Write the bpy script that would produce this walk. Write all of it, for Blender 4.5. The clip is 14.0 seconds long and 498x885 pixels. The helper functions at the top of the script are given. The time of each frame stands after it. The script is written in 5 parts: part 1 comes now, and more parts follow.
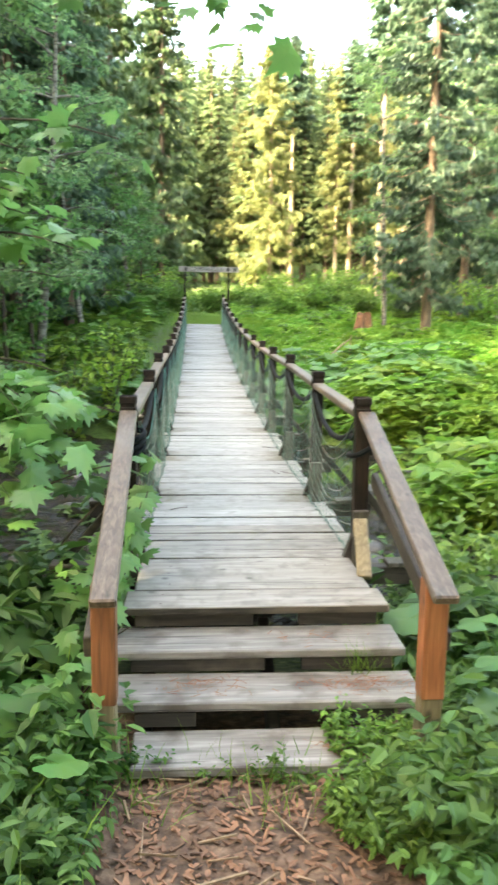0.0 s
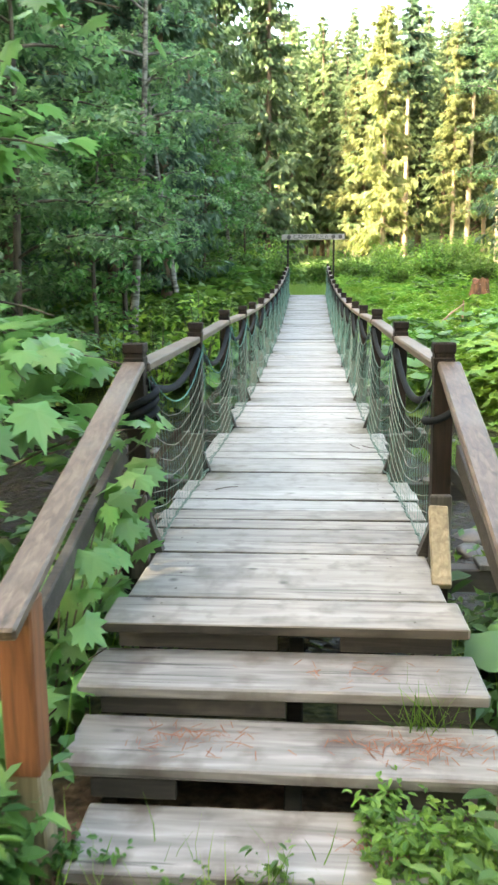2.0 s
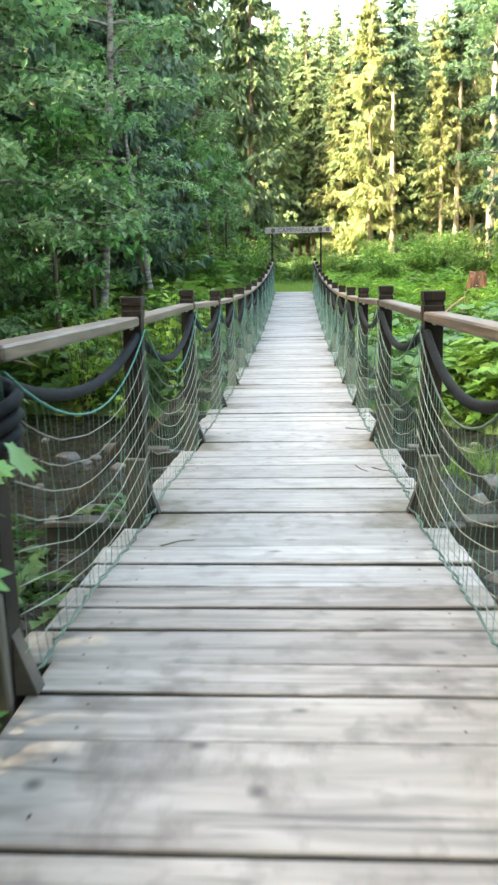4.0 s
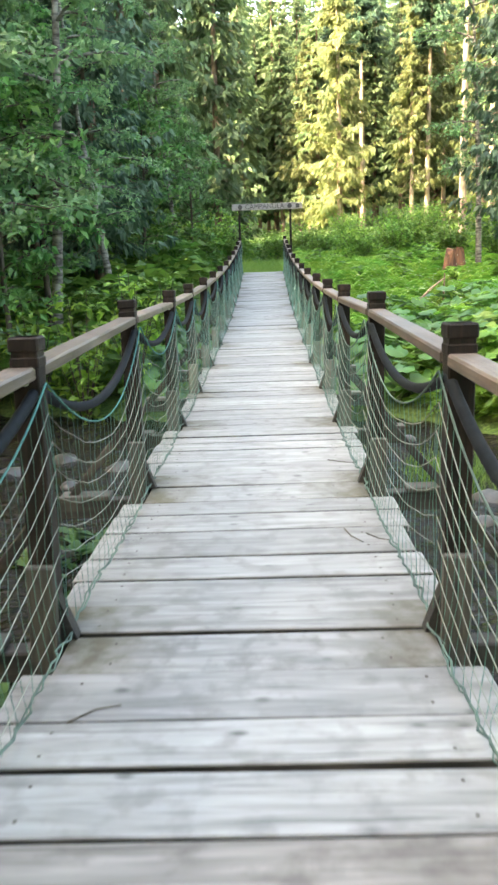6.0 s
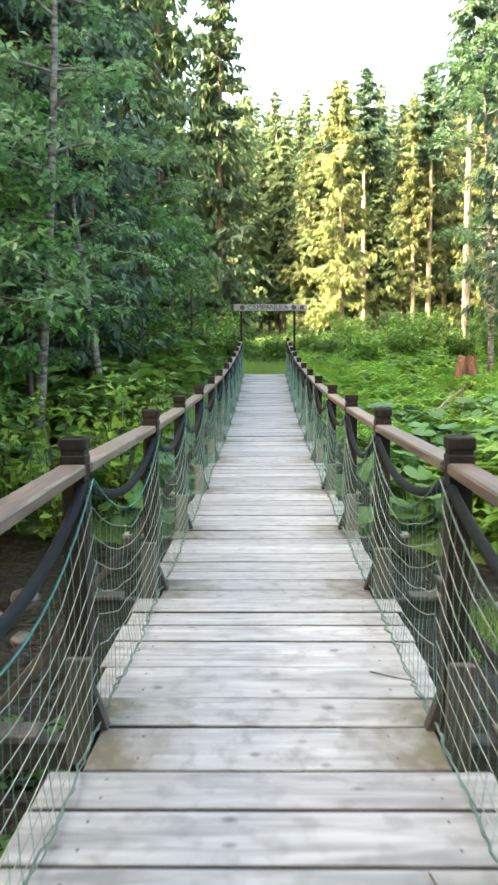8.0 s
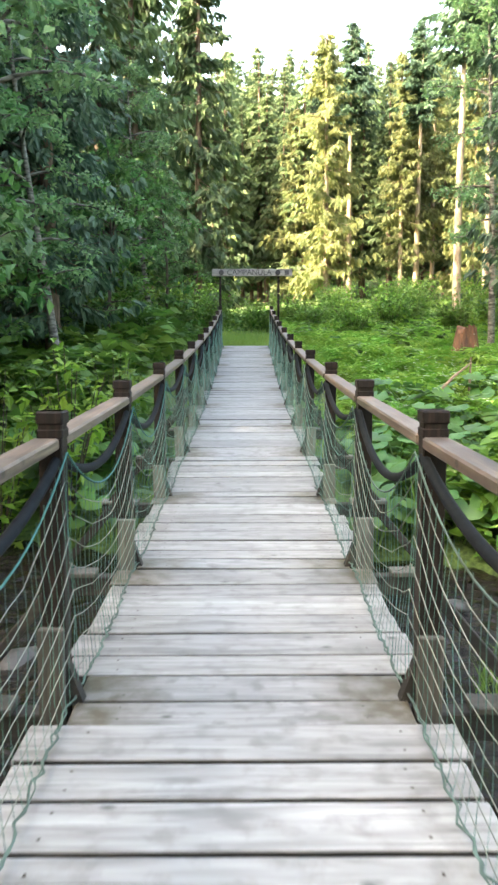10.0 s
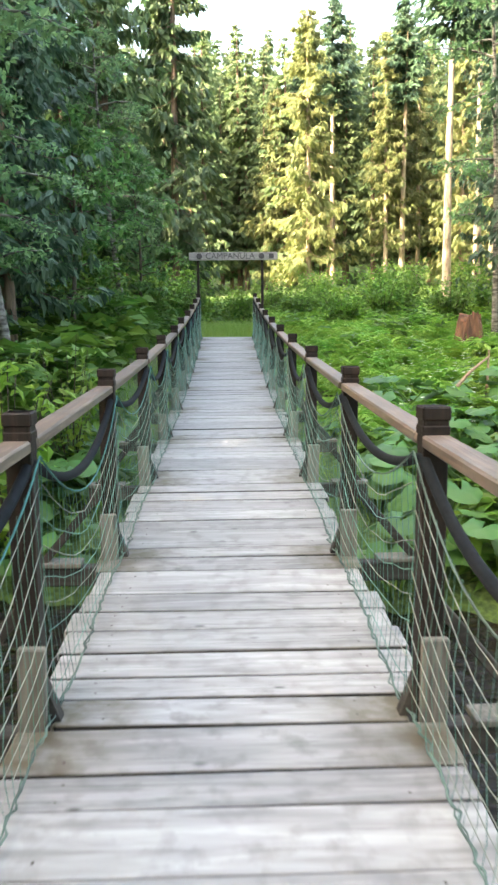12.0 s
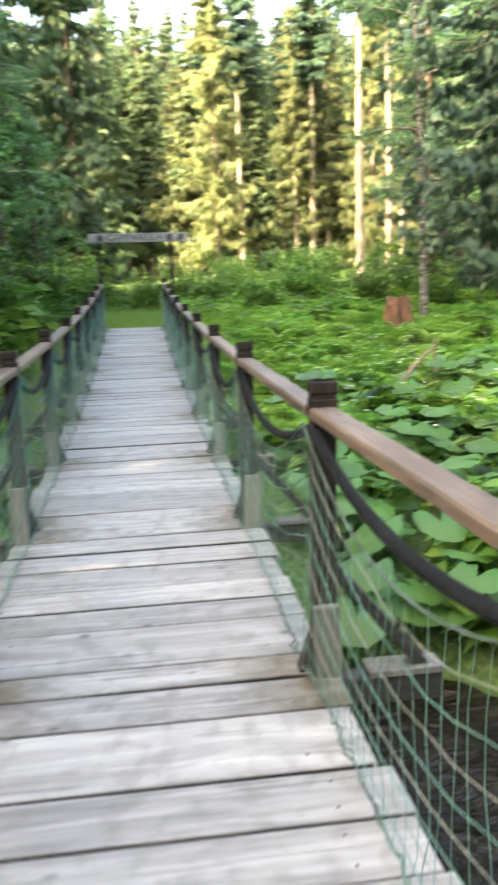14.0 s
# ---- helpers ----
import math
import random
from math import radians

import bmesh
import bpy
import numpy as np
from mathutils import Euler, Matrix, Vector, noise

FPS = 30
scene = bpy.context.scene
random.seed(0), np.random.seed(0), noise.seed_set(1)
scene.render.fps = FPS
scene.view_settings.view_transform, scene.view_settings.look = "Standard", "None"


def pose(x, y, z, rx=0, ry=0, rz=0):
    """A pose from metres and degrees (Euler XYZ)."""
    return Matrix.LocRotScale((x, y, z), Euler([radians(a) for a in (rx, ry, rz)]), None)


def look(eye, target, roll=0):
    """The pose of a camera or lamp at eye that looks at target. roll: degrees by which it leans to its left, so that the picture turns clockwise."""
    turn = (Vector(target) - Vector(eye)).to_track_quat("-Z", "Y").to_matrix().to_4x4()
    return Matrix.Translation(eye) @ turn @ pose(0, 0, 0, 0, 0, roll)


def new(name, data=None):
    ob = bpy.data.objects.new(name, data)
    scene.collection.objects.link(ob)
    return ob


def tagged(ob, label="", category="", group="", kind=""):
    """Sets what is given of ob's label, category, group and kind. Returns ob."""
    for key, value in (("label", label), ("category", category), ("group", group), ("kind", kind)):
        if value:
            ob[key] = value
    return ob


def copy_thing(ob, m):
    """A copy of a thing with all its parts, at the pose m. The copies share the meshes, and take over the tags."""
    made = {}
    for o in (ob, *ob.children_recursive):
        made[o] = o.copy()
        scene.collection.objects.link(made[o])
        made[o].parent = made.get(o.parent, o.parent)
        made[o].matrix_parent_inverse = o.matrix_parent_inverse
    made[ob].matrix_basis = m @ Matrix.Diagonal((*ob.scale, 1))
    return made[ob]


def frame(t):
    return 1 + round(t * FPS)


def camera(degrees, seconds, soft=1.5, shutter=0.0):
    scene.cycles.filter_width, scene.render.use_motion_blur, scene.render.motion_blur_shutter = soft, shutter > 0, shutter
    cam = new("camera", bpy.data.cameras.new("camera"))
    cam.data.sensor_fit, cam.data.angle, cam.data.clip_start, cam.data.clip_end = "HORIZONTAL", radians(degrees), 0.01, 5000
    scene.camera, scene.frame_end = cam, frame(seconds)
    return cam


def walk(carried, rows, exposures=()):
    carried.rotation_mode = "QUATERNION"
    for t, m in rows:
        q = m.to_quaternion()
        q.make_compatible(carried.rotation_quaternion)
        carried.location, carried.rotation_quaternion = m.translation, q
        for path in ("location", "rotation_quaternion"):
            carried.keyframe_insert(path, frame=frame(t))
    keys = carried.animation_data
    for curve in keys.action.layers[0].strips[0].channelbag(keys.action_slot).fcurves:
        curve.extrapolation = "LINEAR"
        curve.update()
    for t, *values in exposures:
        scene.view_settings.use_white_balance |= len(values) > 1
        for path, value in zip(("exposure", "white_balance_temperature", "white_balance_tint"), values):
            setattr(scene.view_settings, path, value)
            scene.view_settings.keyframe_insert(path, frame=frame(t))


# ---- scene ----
cam = camera(35.0, 14.0, soft=2.6, shutter=0.5)
PATH = [
    (0, (-0.33, -4.274, 1.501), (-0.193, -2.304, 1.187), 0.8),
    (0.5, (-0.123, -4.005, 1.401), (-0.201, -2.039, 1.04), -0.7),
    (1, (-0.014, -3.766, 1.335), (-0.222, -1.83, 0.879), 1.2),
    (1.5, (0.043, -3.467, 1.308), (-0.182, -1.534, 0.848), -0.5),
    (2, (0.096, -3.156, 1.241), (-0.056, -1.196, 0.872), -0.4),
    (2.6, (0.048, -2.714, 1.142), (-0.068, -0.754, 0.76), -1.8),
    (4.8, (0.092, -0.77, 1.019), (-0.033, 1.195, 0.668), -0.8),
    (5, (0.08, -0.664, 1.047), (-0.04, 1.299, 0.683), -1.6),
    (5.5, (0.078, -0.395, 1.137), (-0.007, 1.561, 0.726), -3.0),
    (6, (0.095, -0.159, 1.234), (0.039, 1.795, 0.811), -2.0),
    (6.5, (0.066, 0.28, 1.294), (0.019, 2.244, 0.918), -1.9),
    (7, (0.049, 0.63, 1.361), (0.023, 2.614, 1.111), -2.1),
    (7.5, (0.056, 1.08, 1.368), (0.004, 3.070, 1.181), -0.9),
    (8, (-0.003, 1.56, 1.351), (-0.043, 3.551, 1.167), -0.3),
    (8.2, (-0.036, 1.77, 1.357), (-0.052, 3.760, 1.154), -0.1),
    (10.3, (0.026, 3.818, 1.376), (0.036, 5.802, 1.118), -0.0),
    (10.5, (0.001, 4.026, 1.381), (0.023, 6.01, 1.132), 0.3),
    (11, (0.017, 4.477, 1.374), (0.056, 6.46, 1.119), -0.7),
    (11.5, (0.006, 5.025, 1.393), (0.053, 7.002, 1.095), 0.3),
    (12, (0.004, 5.501, 1.409), (0.055, 7.48, 1.124), -0.6),
    (12.5, (0.011, 6.009, 1.4), (0.04, 7.984, 1.087), -0.3),
    (13, (-0.027, 6.468, 1.406), (-0.032, 8.438, 1.06), -0.5),
    (13.5, (0.009, 6.919, 1.408), (0.023, 8.891, 1.074), -1.6),
    (14, (0.064, 7.336, 1.435), (0.327, 9.293, 1.114), -1.9),
]
walk(cam, [(t, look(eye, target, roll)) for t, eye, target, roll in PATH], [(0.0, 4.33, 8600, 4), (1.0, 4.36, 8400, 4), (2.5, 4.38, 8100, 4), (5.0, 4.27, 8000, 5), (7.5, 4.07, 8000, 6), (11.0, 4.0, 7800, 8), (14.0, 3.96, 7800, 9)])

# ---- light ----
SUN_ELEVATION, SUN_AZIMUTH = 30.0, 247.0  # the sun stands to the left, a little behind
world = bpy.data.worlds.new("world")
scene.world = world
world.use_nodes = True
wn = world.node_tree
sky = wn.nodes.new("ShaderNodeTexSky")
sky.sky_type = "NISHITA"
sky.sun_disc = False
sky.sun_elevation = radians(SUN_ELEVATION)
sky.sun_rotation = radians(SUN_AZIMUTH)
sky.dust_density, sky.air_density, sky.ozone_density = 6.0, 1.0, 0.6
wn.nodes["Background"].inputs["Strength"].default_value = 0.15
wn.links.new(sky.outputs[0], wn.nodes["Background"].inputs["Color"])
sun_data = bpy.data.lights.new("sun", "SUN")
sun_data.energy, sun_data.angle, sun_data.color = 2.1, radians(0.6), (1.0, 0.91, 0.75)
sun = new("sun", sun_data)
a, e = radians(SUN_AZIMUTH), radians(SUN_ELEVATION)
sun_from = Vector((math.sin(a) * math.cos(e), math.cos(a) * math.cos(e), math.sin(e)))
sun.matrix_world = look(sun_from * 60, (0, 0, 0))


# ---- materials ----
def material(name):
    m = bpy.data.materials.new(name)
    m.use_nodes = True
    return m, m.node_tree.nodes, m.node_tree.links, m.node_tree.nodes["Principled BSDF"]


def ramp(nodes, links, source, stops):
    r = nodes.new("ShaderNodeValToRGB")
    while len(r.color_ramp.elements) < len(stops):
        r.color_ramp.elements.new(0.5)
    for el, (at, col) in zip(r.color_ramp.elements, stops):
        el.position, el.color = at, (*col, 1)
    links.new(source, r.inputs[0])
    return r.outputs[0]


def mixed(nodes, links, kind, factor, a, b):
    m = nodes.new("ShaderNodeMix")
    m.data_type, m.blend_type = "RGBA", kind
    for value, socket in ((factor, m.inputs[0]), (a, m.inputs[6]), (b, m.inputs[7])):
        if isinstance(value, (int, float)):
            socket.default_value = value
        elif isinstance(value, tuple):
            socket.default_value = (*value, 1)
        else:
            links.new(value, socket)
    return m.outputs[2]


def bump(nodes, links, height, bsdf, strength, distance=0.01):
    b = nodes.new("ShaderNodeBump")
    b.inputs["Strength"].default_value, b.inputs["Distance"].default_value = strength, distance
    links.new(height, b.inputs["Height"])
    links.new(b.outputs[0], bsdf.inputs["Normal"])


def wood(name, dark, mid, light, rough=0.7, along=(1.0, 16.0, 16.0), stain=(0.12, 0.1, 0.08), stain_amount=0.5, relief=0.4, vary=0.5, size=(1.0, 1.0, 1.0), gloss=0.5, checks=0.0, blotch=3.5, damp=None):
    """Weathered timber: grain along one axis, knots and blotches, each piece its own."""
    m, n, l, p = material(name)
    co, info = n.new("ShaderNodeTexCoord"), n.new("ShaderNodeObjectInfo")
    off = n.new("ShaderNodeVectorMath")
    off.operation = "MULTIPLY_ADD"
    comb = n.new("ShaderNodeCombineXYZ")
    for i in range(3):
        l.new(info.outputs["Random"], comb.inputs[i])
    off.inputs[1].default_value = (37.0, 23.0, 51.0)
    l.new(comb.outputs[0], off.inputs[0])
    real = n.new("ShaderNodeVectorMath")
    real.operation = "MULTIPLY"
    real.inputs[1].default_value = size
    l.new(co.outputs["Object"], real.inputs[0])
    l.new(real.outputs[0], off.inputs[2])
    mp = n.new("ShaderNodeMapping")
    mp.inputs["Scale"].default_value = along
    l.new(off.outputs[0], mp.inputs[0])
    grain = n.new("ShaderNodeTexNoise")
    grain.inputs["Scale"].default_value, grain.inputs["Detail"].default_value, grain.inputs["Distortion"].default_value = 3.2, 9, 0.6
    l.new(mp.outputs[0], grain.inputs["Vector"])
    col = ramp(n, l, grain.outputs[0], [(0.3, dark), (0.5, mid), (0.68, light)])
    spots = n.new("ShaderNodeTexNoise")
    spots.inputs["Scale"].default_value, spots.inputs["Detail"].default_value = blotch, 6
    l.new(off.outputs[0], spots.inputs["Vector"])
    mask = ramp(n, l, spots.outputs[0], [(0.5, (0, 0, 0)), (0.68, (stain_amount,) * 3)])
    col = mixed(n, l, "MIX", mask, col, stain)
    knots = n.new("ShaderNodeTexVoronoi")
    knots.inputs["Scale"].default_value = 8.0
    drawn = n.new("ShaderNodeMapping")
    drawn.inputs["Scale"].default_value = tuple(0.6 if q == min(along) else 1.0 for q in along)
    l.new(off.outputs[0], drawn.inputs[0])
    l.new(drawn.outputs[0], knots.inputs["Vector"])
    kmask = ramp(n, l, knots.outputs["Distance"], [(0.05, (0.9,) * 3), (0.15, (0, 0, 0))])
    # only some of the cells hold a knot
    some = n.new("ShaderNodeMath")
    some.operation = "MULTIPLY"
    l.new(kmask, some.inputs[0])
    l.new(ramp(n, l, knots.outputs["Color"], [(0.4, (0, 0, 0)), (0.5, (1, 1, 1))]), some.inputs[1])
    col = mixed(n, l, "MIX", some.outputs[0], col, tuple(c * 0.35 for c in dark))
    if checks:
        # thin drying cracks along the grain
        cm = n.new("ShaderNodeMapping")
        cm.inputs["Scale"].default_value = (0.9, 34.0, 34.0)
        l.new(off.outputs[0], cm.inputs[0])
        crack = n.new("ShaderNodeTexNoise")
        crack.inputs["Scale"].default_value, crack.inputs["Detail"].default_value = 1.6, 3
        l.new(cm.outputs[0], crack.inputs["Vector"])
        cmask = ramp(n, l, crack.outputs[0], [(0.64, (0, 0, 0)), (0.69, (checks,) * 3)])
        col = mixed(n, l, "MIX", cmask, col, tuple(c * 0.3 for c in dark))
    p.inputs["Specular IOR Level"].default_value = gloss
    if damp:
        # damp, mossy dirt that gathers at the ends beside the posts
        sx, ab, rng_, mul = n.new("ShaderNodeSeparateXYZ"), n.new("ShaderNodeMath"), n.new("ShaderNodeMapRange"), n.new("ShaderNodeMath")
        ab.operation, mul.operation = "ABSOLUTE", "MULTIPLY"
        l.new(real.outputs[0], sx.inputs[0])
        l.new(sx.outputs[0], ab.inputs[0])
        rng_.inputs[1].default_value, rng_.inputs[2].default_value = 0.28, 0.58
        l.new(ab.outputs[0], rng_.inputs[0])
        l.new(rng_.outputs[0], mul.inputs[0])
        l.new(ramp(n, l, spots.outputs[0], [(0.3, (0.35,) * 3), (0.6, (1.0,) * 3)]), mul.inputs[1])
        col = mixed(n, l, "MIX", mul.outputs[0], col, damp)
    tone = n.new("ShaderNodeMapRange")
    tone.inputs[3].default_value, tone.inputs[4].default_value = 1 - vary * 0.5, 1 + vary * 0.25
    l.new(info.outputs["Random"], tone.inputs[0])
    hsv = n.new("ShaderNodeHueSaturation")
    l.new(tone.outputs[0], hsv.inputs["Value"])
    l.new(col, hsv.inputs["Color"])
    l.new(hsv.outputs[0], p.inputs["Base Color"])
    rr = n.new("ShaderNodeMapRange")
    rr.inputs[3].default_value, rr.inputs[4].default_value = rough - 0.12, rough + 0.15
    l.new(grain.outputs[0], rr.inputs[0])
    l.new(rr.outputs[0], p.inputs["Roughness"])
    bump(n, l, grain.outputs[0], p, relief, 0.006)
    return m


def leaf(name, dark, light, rough=0.45, through_light=0.35, vein=0.0):
    """Foliage: colour differs from leaf to leaf and plant to plant, some light passes through."""
    m, n, l, p = material(name)
    geo, info = n.new("ShaderNodeNewGeometry"), n.new("ShaderNodeObjectInfo")
    col = ramp(n, l, geo.outputs["Random Per Island"], [(0.0, dark), (1.0, light)])
    hsv = n.new("ShaderNodeHueSaturation")
    t1 = n.new("ShaderNodeMapRange")
    t1.inputs[3].default_value, t1.inputs[4].default_value = 0.72, 1.25
    l.new(info.outputs["Random"], t1.inputs[0])
    l.new(t1.outputs[0], hsv.inputs["Value"])
    co = n.new("ShaderNodeTexCoord")
    nz = n.new("ShaderNodeTexNoise")
    nz.inputs["Scale"].default_value, nz.inputs["Detail"].default_value = 0.9, 3
    l.new(co.outputs["Object"], nz.inputs["Vector"])
    hue = n.new("ShaderNodeMapRange")
    hue.inputs[1].default_value, hue.inputs[2].default_value = 0.3, 0.7
    hue.inputs[3].default_value, hue.inputs[4].default_value = 0.475, 0.525
    l.new(nz.outputs[0], hue.inputs[0])
    l.new(hue.outputs[0], hsv.inputs["Hue"])
    l.new(col, hsv.inputs["Color"])
    l.new(hsv.outputs[0], p.inputs["Base Color"])
    p.inputs["Roughness"].default_value = rough
    tr = n.new("ShaderNodeBsdfTranslucent")
    l.new(hsv.outputs[0], tr.inputs["Color"])
    mx = n.new("ShaderNodeMixShader")
    mx.inputs[0].default_value = through_light
    out = n["Material Output"]
    l.new(p.outputs[0], mx.inputs[1])
    l.new(tr.outputs[0], mx.inputs[2])
    l.new(mx.outputs[0], out.inputs["Surface"])
    return m


def bark(name, dark, light, scale=6.0, stretch=(1, 1, 0.25)):
    m, n, l, p = material(name)
    co = n.new("ShaderNodeTexCoord")
    mp = n.new("ShaderNodeMapping")
    mp.inputs["Scale"].default_value = stretch
    l.new(co.outputs["Object"], mp.inputs[0])
    nz = n.new("ShaderNodeTexNoise")
    nz.inputs["Scale"].default_value, nz.inputs["Detail"].default_value = scale, 8
    l.new(mp.outputs[0], nz.inputs["Vector"])
    l.new(ramp(n, l, nz.outputs[0], [(0.36, dark), (0.62, light)]), p.inputs["Base Color"])
    p.inputs["Roughness"].default_value = 0.85
    bump(n, l, nz.outputs[0], p, 0.6, 0.03)
    return m


def plain(name, colour, rough=0.5, metal=0.0, spread=0.3, scale=30.0, gloss=0.5):
    m, n, l, p = material(name)
    nz = n.new("ShaderNodeTexNoise")
    nz.inputs["Scale"].default_value, nz.inputs["Detail"].default_value = scale, 5
    co = n.new("ShaderNodeTexCoord")
    l.new(co.outputs["Object"], nz.inputs["Vector"])
    lo, hi = tuple(c * (1 - spread) for c in colour), tuple(min(1, c * (1 + spread)) for c in colour)
    l.new(ramp(n, l, nz.outputs[0], [(0.3, lo), (0.7, hi)]), p.inputs["Base Color"])
    p.inputs["Roughness"].default_value, p.inputs["Metallic"].default_value = rough, metal
    p.inputs["Specular IOR Level"].default_value = gloss
    bump(n, l, nz.outputs[0], p, 0.2, 0.005)
    return m


DECK_TONES = ((0.15, 0.143, 0.138), (0.24, 0.232, 0.226), (0.325, 0.316, 0.309))
M_DECK = wood("weathered_deck_wood", *DECK_TONES, 0.5, along=(0.7, 7.0, 7.0), relief=0.25, stain=(0.1, 0.09, 0.083), stain_amount=0.45, size=(1.4, 0.22, 1.0), vary=0.45, checks=0.55, blotch=11.0)
M_DECK_DAMP = wood("damp_deck_wood", *DECK_TONES, 0.5, along=(0.7, 7.0, 7.0), relief=0.25, stain=(0.11, 0.1, 0.093), stain_amount=0.65, size=(1.4, 0.22, 1.0), vary=0.4, checks=0.55, blotch=11.0, damp=(0.085, 0.07, 0.04))
M_DECK_BROWN = wood("trodden_deck_wood", (0.125, 0.108, 0.095), (0.2, 0.18, 0.163), (0.27, 0.248, 0.228), 0.55, along=(0.7, 7.0, 7.0), relief=0.25, stain=(0.075, 0.06, 0.05), stain_amount=0.65, size=(1.4, 0.22, 1.0), vary=0.35, checks=0.6, blotch=9.0)
M_STEP = wood("weathered_step_wood", (0.132, 0.12, 0.11), (0.215, 0.2, 0.186), (0.3, 0.284, 0.268), 0.6, along=(0.8, 9.0, 9.0), relief=0.25, stain=(0.075, 0.055, 0.042), stain_amount=0.8, checks=0.8, blotch=5.0)
# Plank sides and undersides: the shade inside the gaps is put into their colour.
M_EDGE = wood("gap_shade_plank_edge", (0.008, 0.007, 0.006), (0.014, 0.012, 0.01), (0.024, 0.02, 0.017), 0.9)
M_POST = wood("dark_stained_wood", (0.006, 0.004, 0.003), (0.0125, 0.0075, 0.0055), (0.027, 0.0165, 0.012), 0.7, along=(14.0, 14.0, 1.0), stain=(0.022, 0.017, 0.013), gloss=0.25)
M_RAIL = wood("brown_rail_wood", (0.045, 0.03, 0.022), (0.1, 0.069, 0.05), (0.165, 0.122, 0.094), 0.5, along=(16.0, 1.0, 16.0), stain=(0.19, 0.168, 0.15), stain_amount=0.35, blotch=3.0)
M_SLEEVE = wood("pale_repair_wood", (0.06, 0.055, 0.046), (0.118, 0.109, 0.094), (0.185, 0.172, 0.15), 0.75, along=(14.0, 14.0, 1.0), stain=(0.14, 0.13, 0.1))
M_SLEEVE_DARK = wood("darkened_repair_wood", (0.03, 0.026, 0.021), (0.058, 0.051, 0.042), (0.095, 0.086, 0.072), 0.75, along=(14.0, 14.0, 1.0), stain=(0.05, 0.045, 0.035))
M_ORANGE = wood("orange_stained_wood", (0.12, 0.04, 0.016), (0.21, 0.075, 0.03), (0.3, 0.115, 0.05), 0.55, along=(14.0, 14.0, 1.0), stain=(0.1, 0.035, 0.015))
M_YELLOW = wood("fresh_pale_wood", (0.13, 0.098, 0.056), (0.215, 0.168, 0.102), (0.29, 0.235, 0.15), 0.7, along=(14.0, 14.0, 1.0), stain=(0.2, 0.17, 0.1))
# Dark timber, blackened further for the shade under deck and steps.
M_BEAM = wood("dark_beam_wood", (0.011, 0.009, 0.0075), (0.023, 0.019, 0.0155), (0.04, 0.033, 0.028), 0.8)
M_SIGN = wood("sign_wood", (0.13, 0.125, 0.12), (0.2, 0.195, 0.19), (0.27, 0.265, 0.26), 0.7)
M_HOSE = plain("black_hose_rubber", (0.006, 0.008, 0.0105), 0.85, gloss=0.2)
M_NET = plain("teal_net_cord", (0.08, 0.19, 0.155), 0.7, spread=0.45, scale=3.0)
M_NETPALE = plain("faded_net_cord", (0.165, 0.18, 0.152), 0.75, spread=0.35, scale=4.0)
M_CORD = plain("dull_green_cord", (0.065, 0.105, 0.088), 0.8, spread=0.5, scale=5.0)
M_TEAL = plain("teal_rope", (0.03, 0.14, 0.12), 0.75)
M_STEEL = plain("galvanised_steel", (0.55, 0.55, 0.54), 0.35, 0.9)
M_NAIL = plain("rusty_nail_head", (0.05, 0.035, 0.028), 0.6, 0.4)
M_LETTER = plain("dark_letter_paint", (0.03, 0.028, 0.03), 0.6)
M_BARK = bark("spruce_bark", (0.06, 0.042, 0.03), (0.2, 0.14, 0.1))
M_PINE = bark("pale_pine_bark", (0.13, 0.095, 0.065), (0.31, 0.25, 0.185))
M_BIRCH = bark("birch_bark", (0.035, 0.03, 0.026), (0.2, 0.19, 0.17), 5.0, (1, 1, 3.0))
M_TWIG = bark("twig_bark", (0.03, 0.024, 0.018), (0.09, 0.07, 0.05), 14.0)
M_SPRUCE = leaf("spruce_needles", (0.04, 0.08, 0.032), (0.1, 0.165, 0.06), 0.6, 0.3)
# Paler, yellower copy of the needles: warm sunlight is painted into the colour.
M_SPRUCE_SUN = leaf("sun_tinted_spruce_needles", (0.13, 0.158, 0.064), (0.205, 0.23, 0.096), 0.6, 0.65)
# Cooler copy for the shaded wood: its shade is put into the needle colour.
M_SPRUCE_SHADE = leaf("shade_tinted_needles", (0.036, 0.084, 0.05), (0.088, 0.157, 0.09), 0.5, 0.38)
# Lightened spruce green: the sun on the far hill is included in this colour.
M_SPRUCE_HILL = leaf("sun_tinted_hill_needles", (0.075, 0.125, 0.06), (0.14, 0.19, 0.085), 0.6, 0.55)
M_LEAF = leaf("broad_leaves", (0.093, 0.208, 0.09), (0.245, 0.4, 0.18), 0.34, 0.6)
M_MAPLE = leaf("maple_leaves", (0.055, 0.165, 0.05), (0.165, 0.35, 0.1), 0.38, 0.5)
M_BUTTER = leaf("butterbur_leaves", (0.04, 0.12, 0.025), (0.085, 0.2, 0.045), 0.5, 0.35)
M_SAPLING = leaf("bright_sapling_leaves", (0.13, 0.27, 0.035), (0.24, 0.4, 0.06), 0.42, 0.55)
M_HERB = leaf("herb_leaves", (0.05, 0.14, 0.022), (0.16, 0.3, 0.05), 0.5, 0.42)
# Darker copy of the herb leaves, with the near bank's shade painted in.
M_BANK = leaf("shade_tinted_bank_leaves", (0.026, 0.082, 0.018), (0.088, 0.185, 0.037), 0.55, 0.42)
M_GRASS = leaf("grass_blades", (0.08, 0.19, 0.02), (0.2, 0.35, 0.05), 0.5, 0.45)
# Lighter grass for the lawn: a patch of sun is put into the colour.
M_LAWN_SUN = leaf("sun_tinted_grass_blades", (0.15, 0.28, 0.045), (0.27, 0.41, 0.085), 0.5, 0.5)
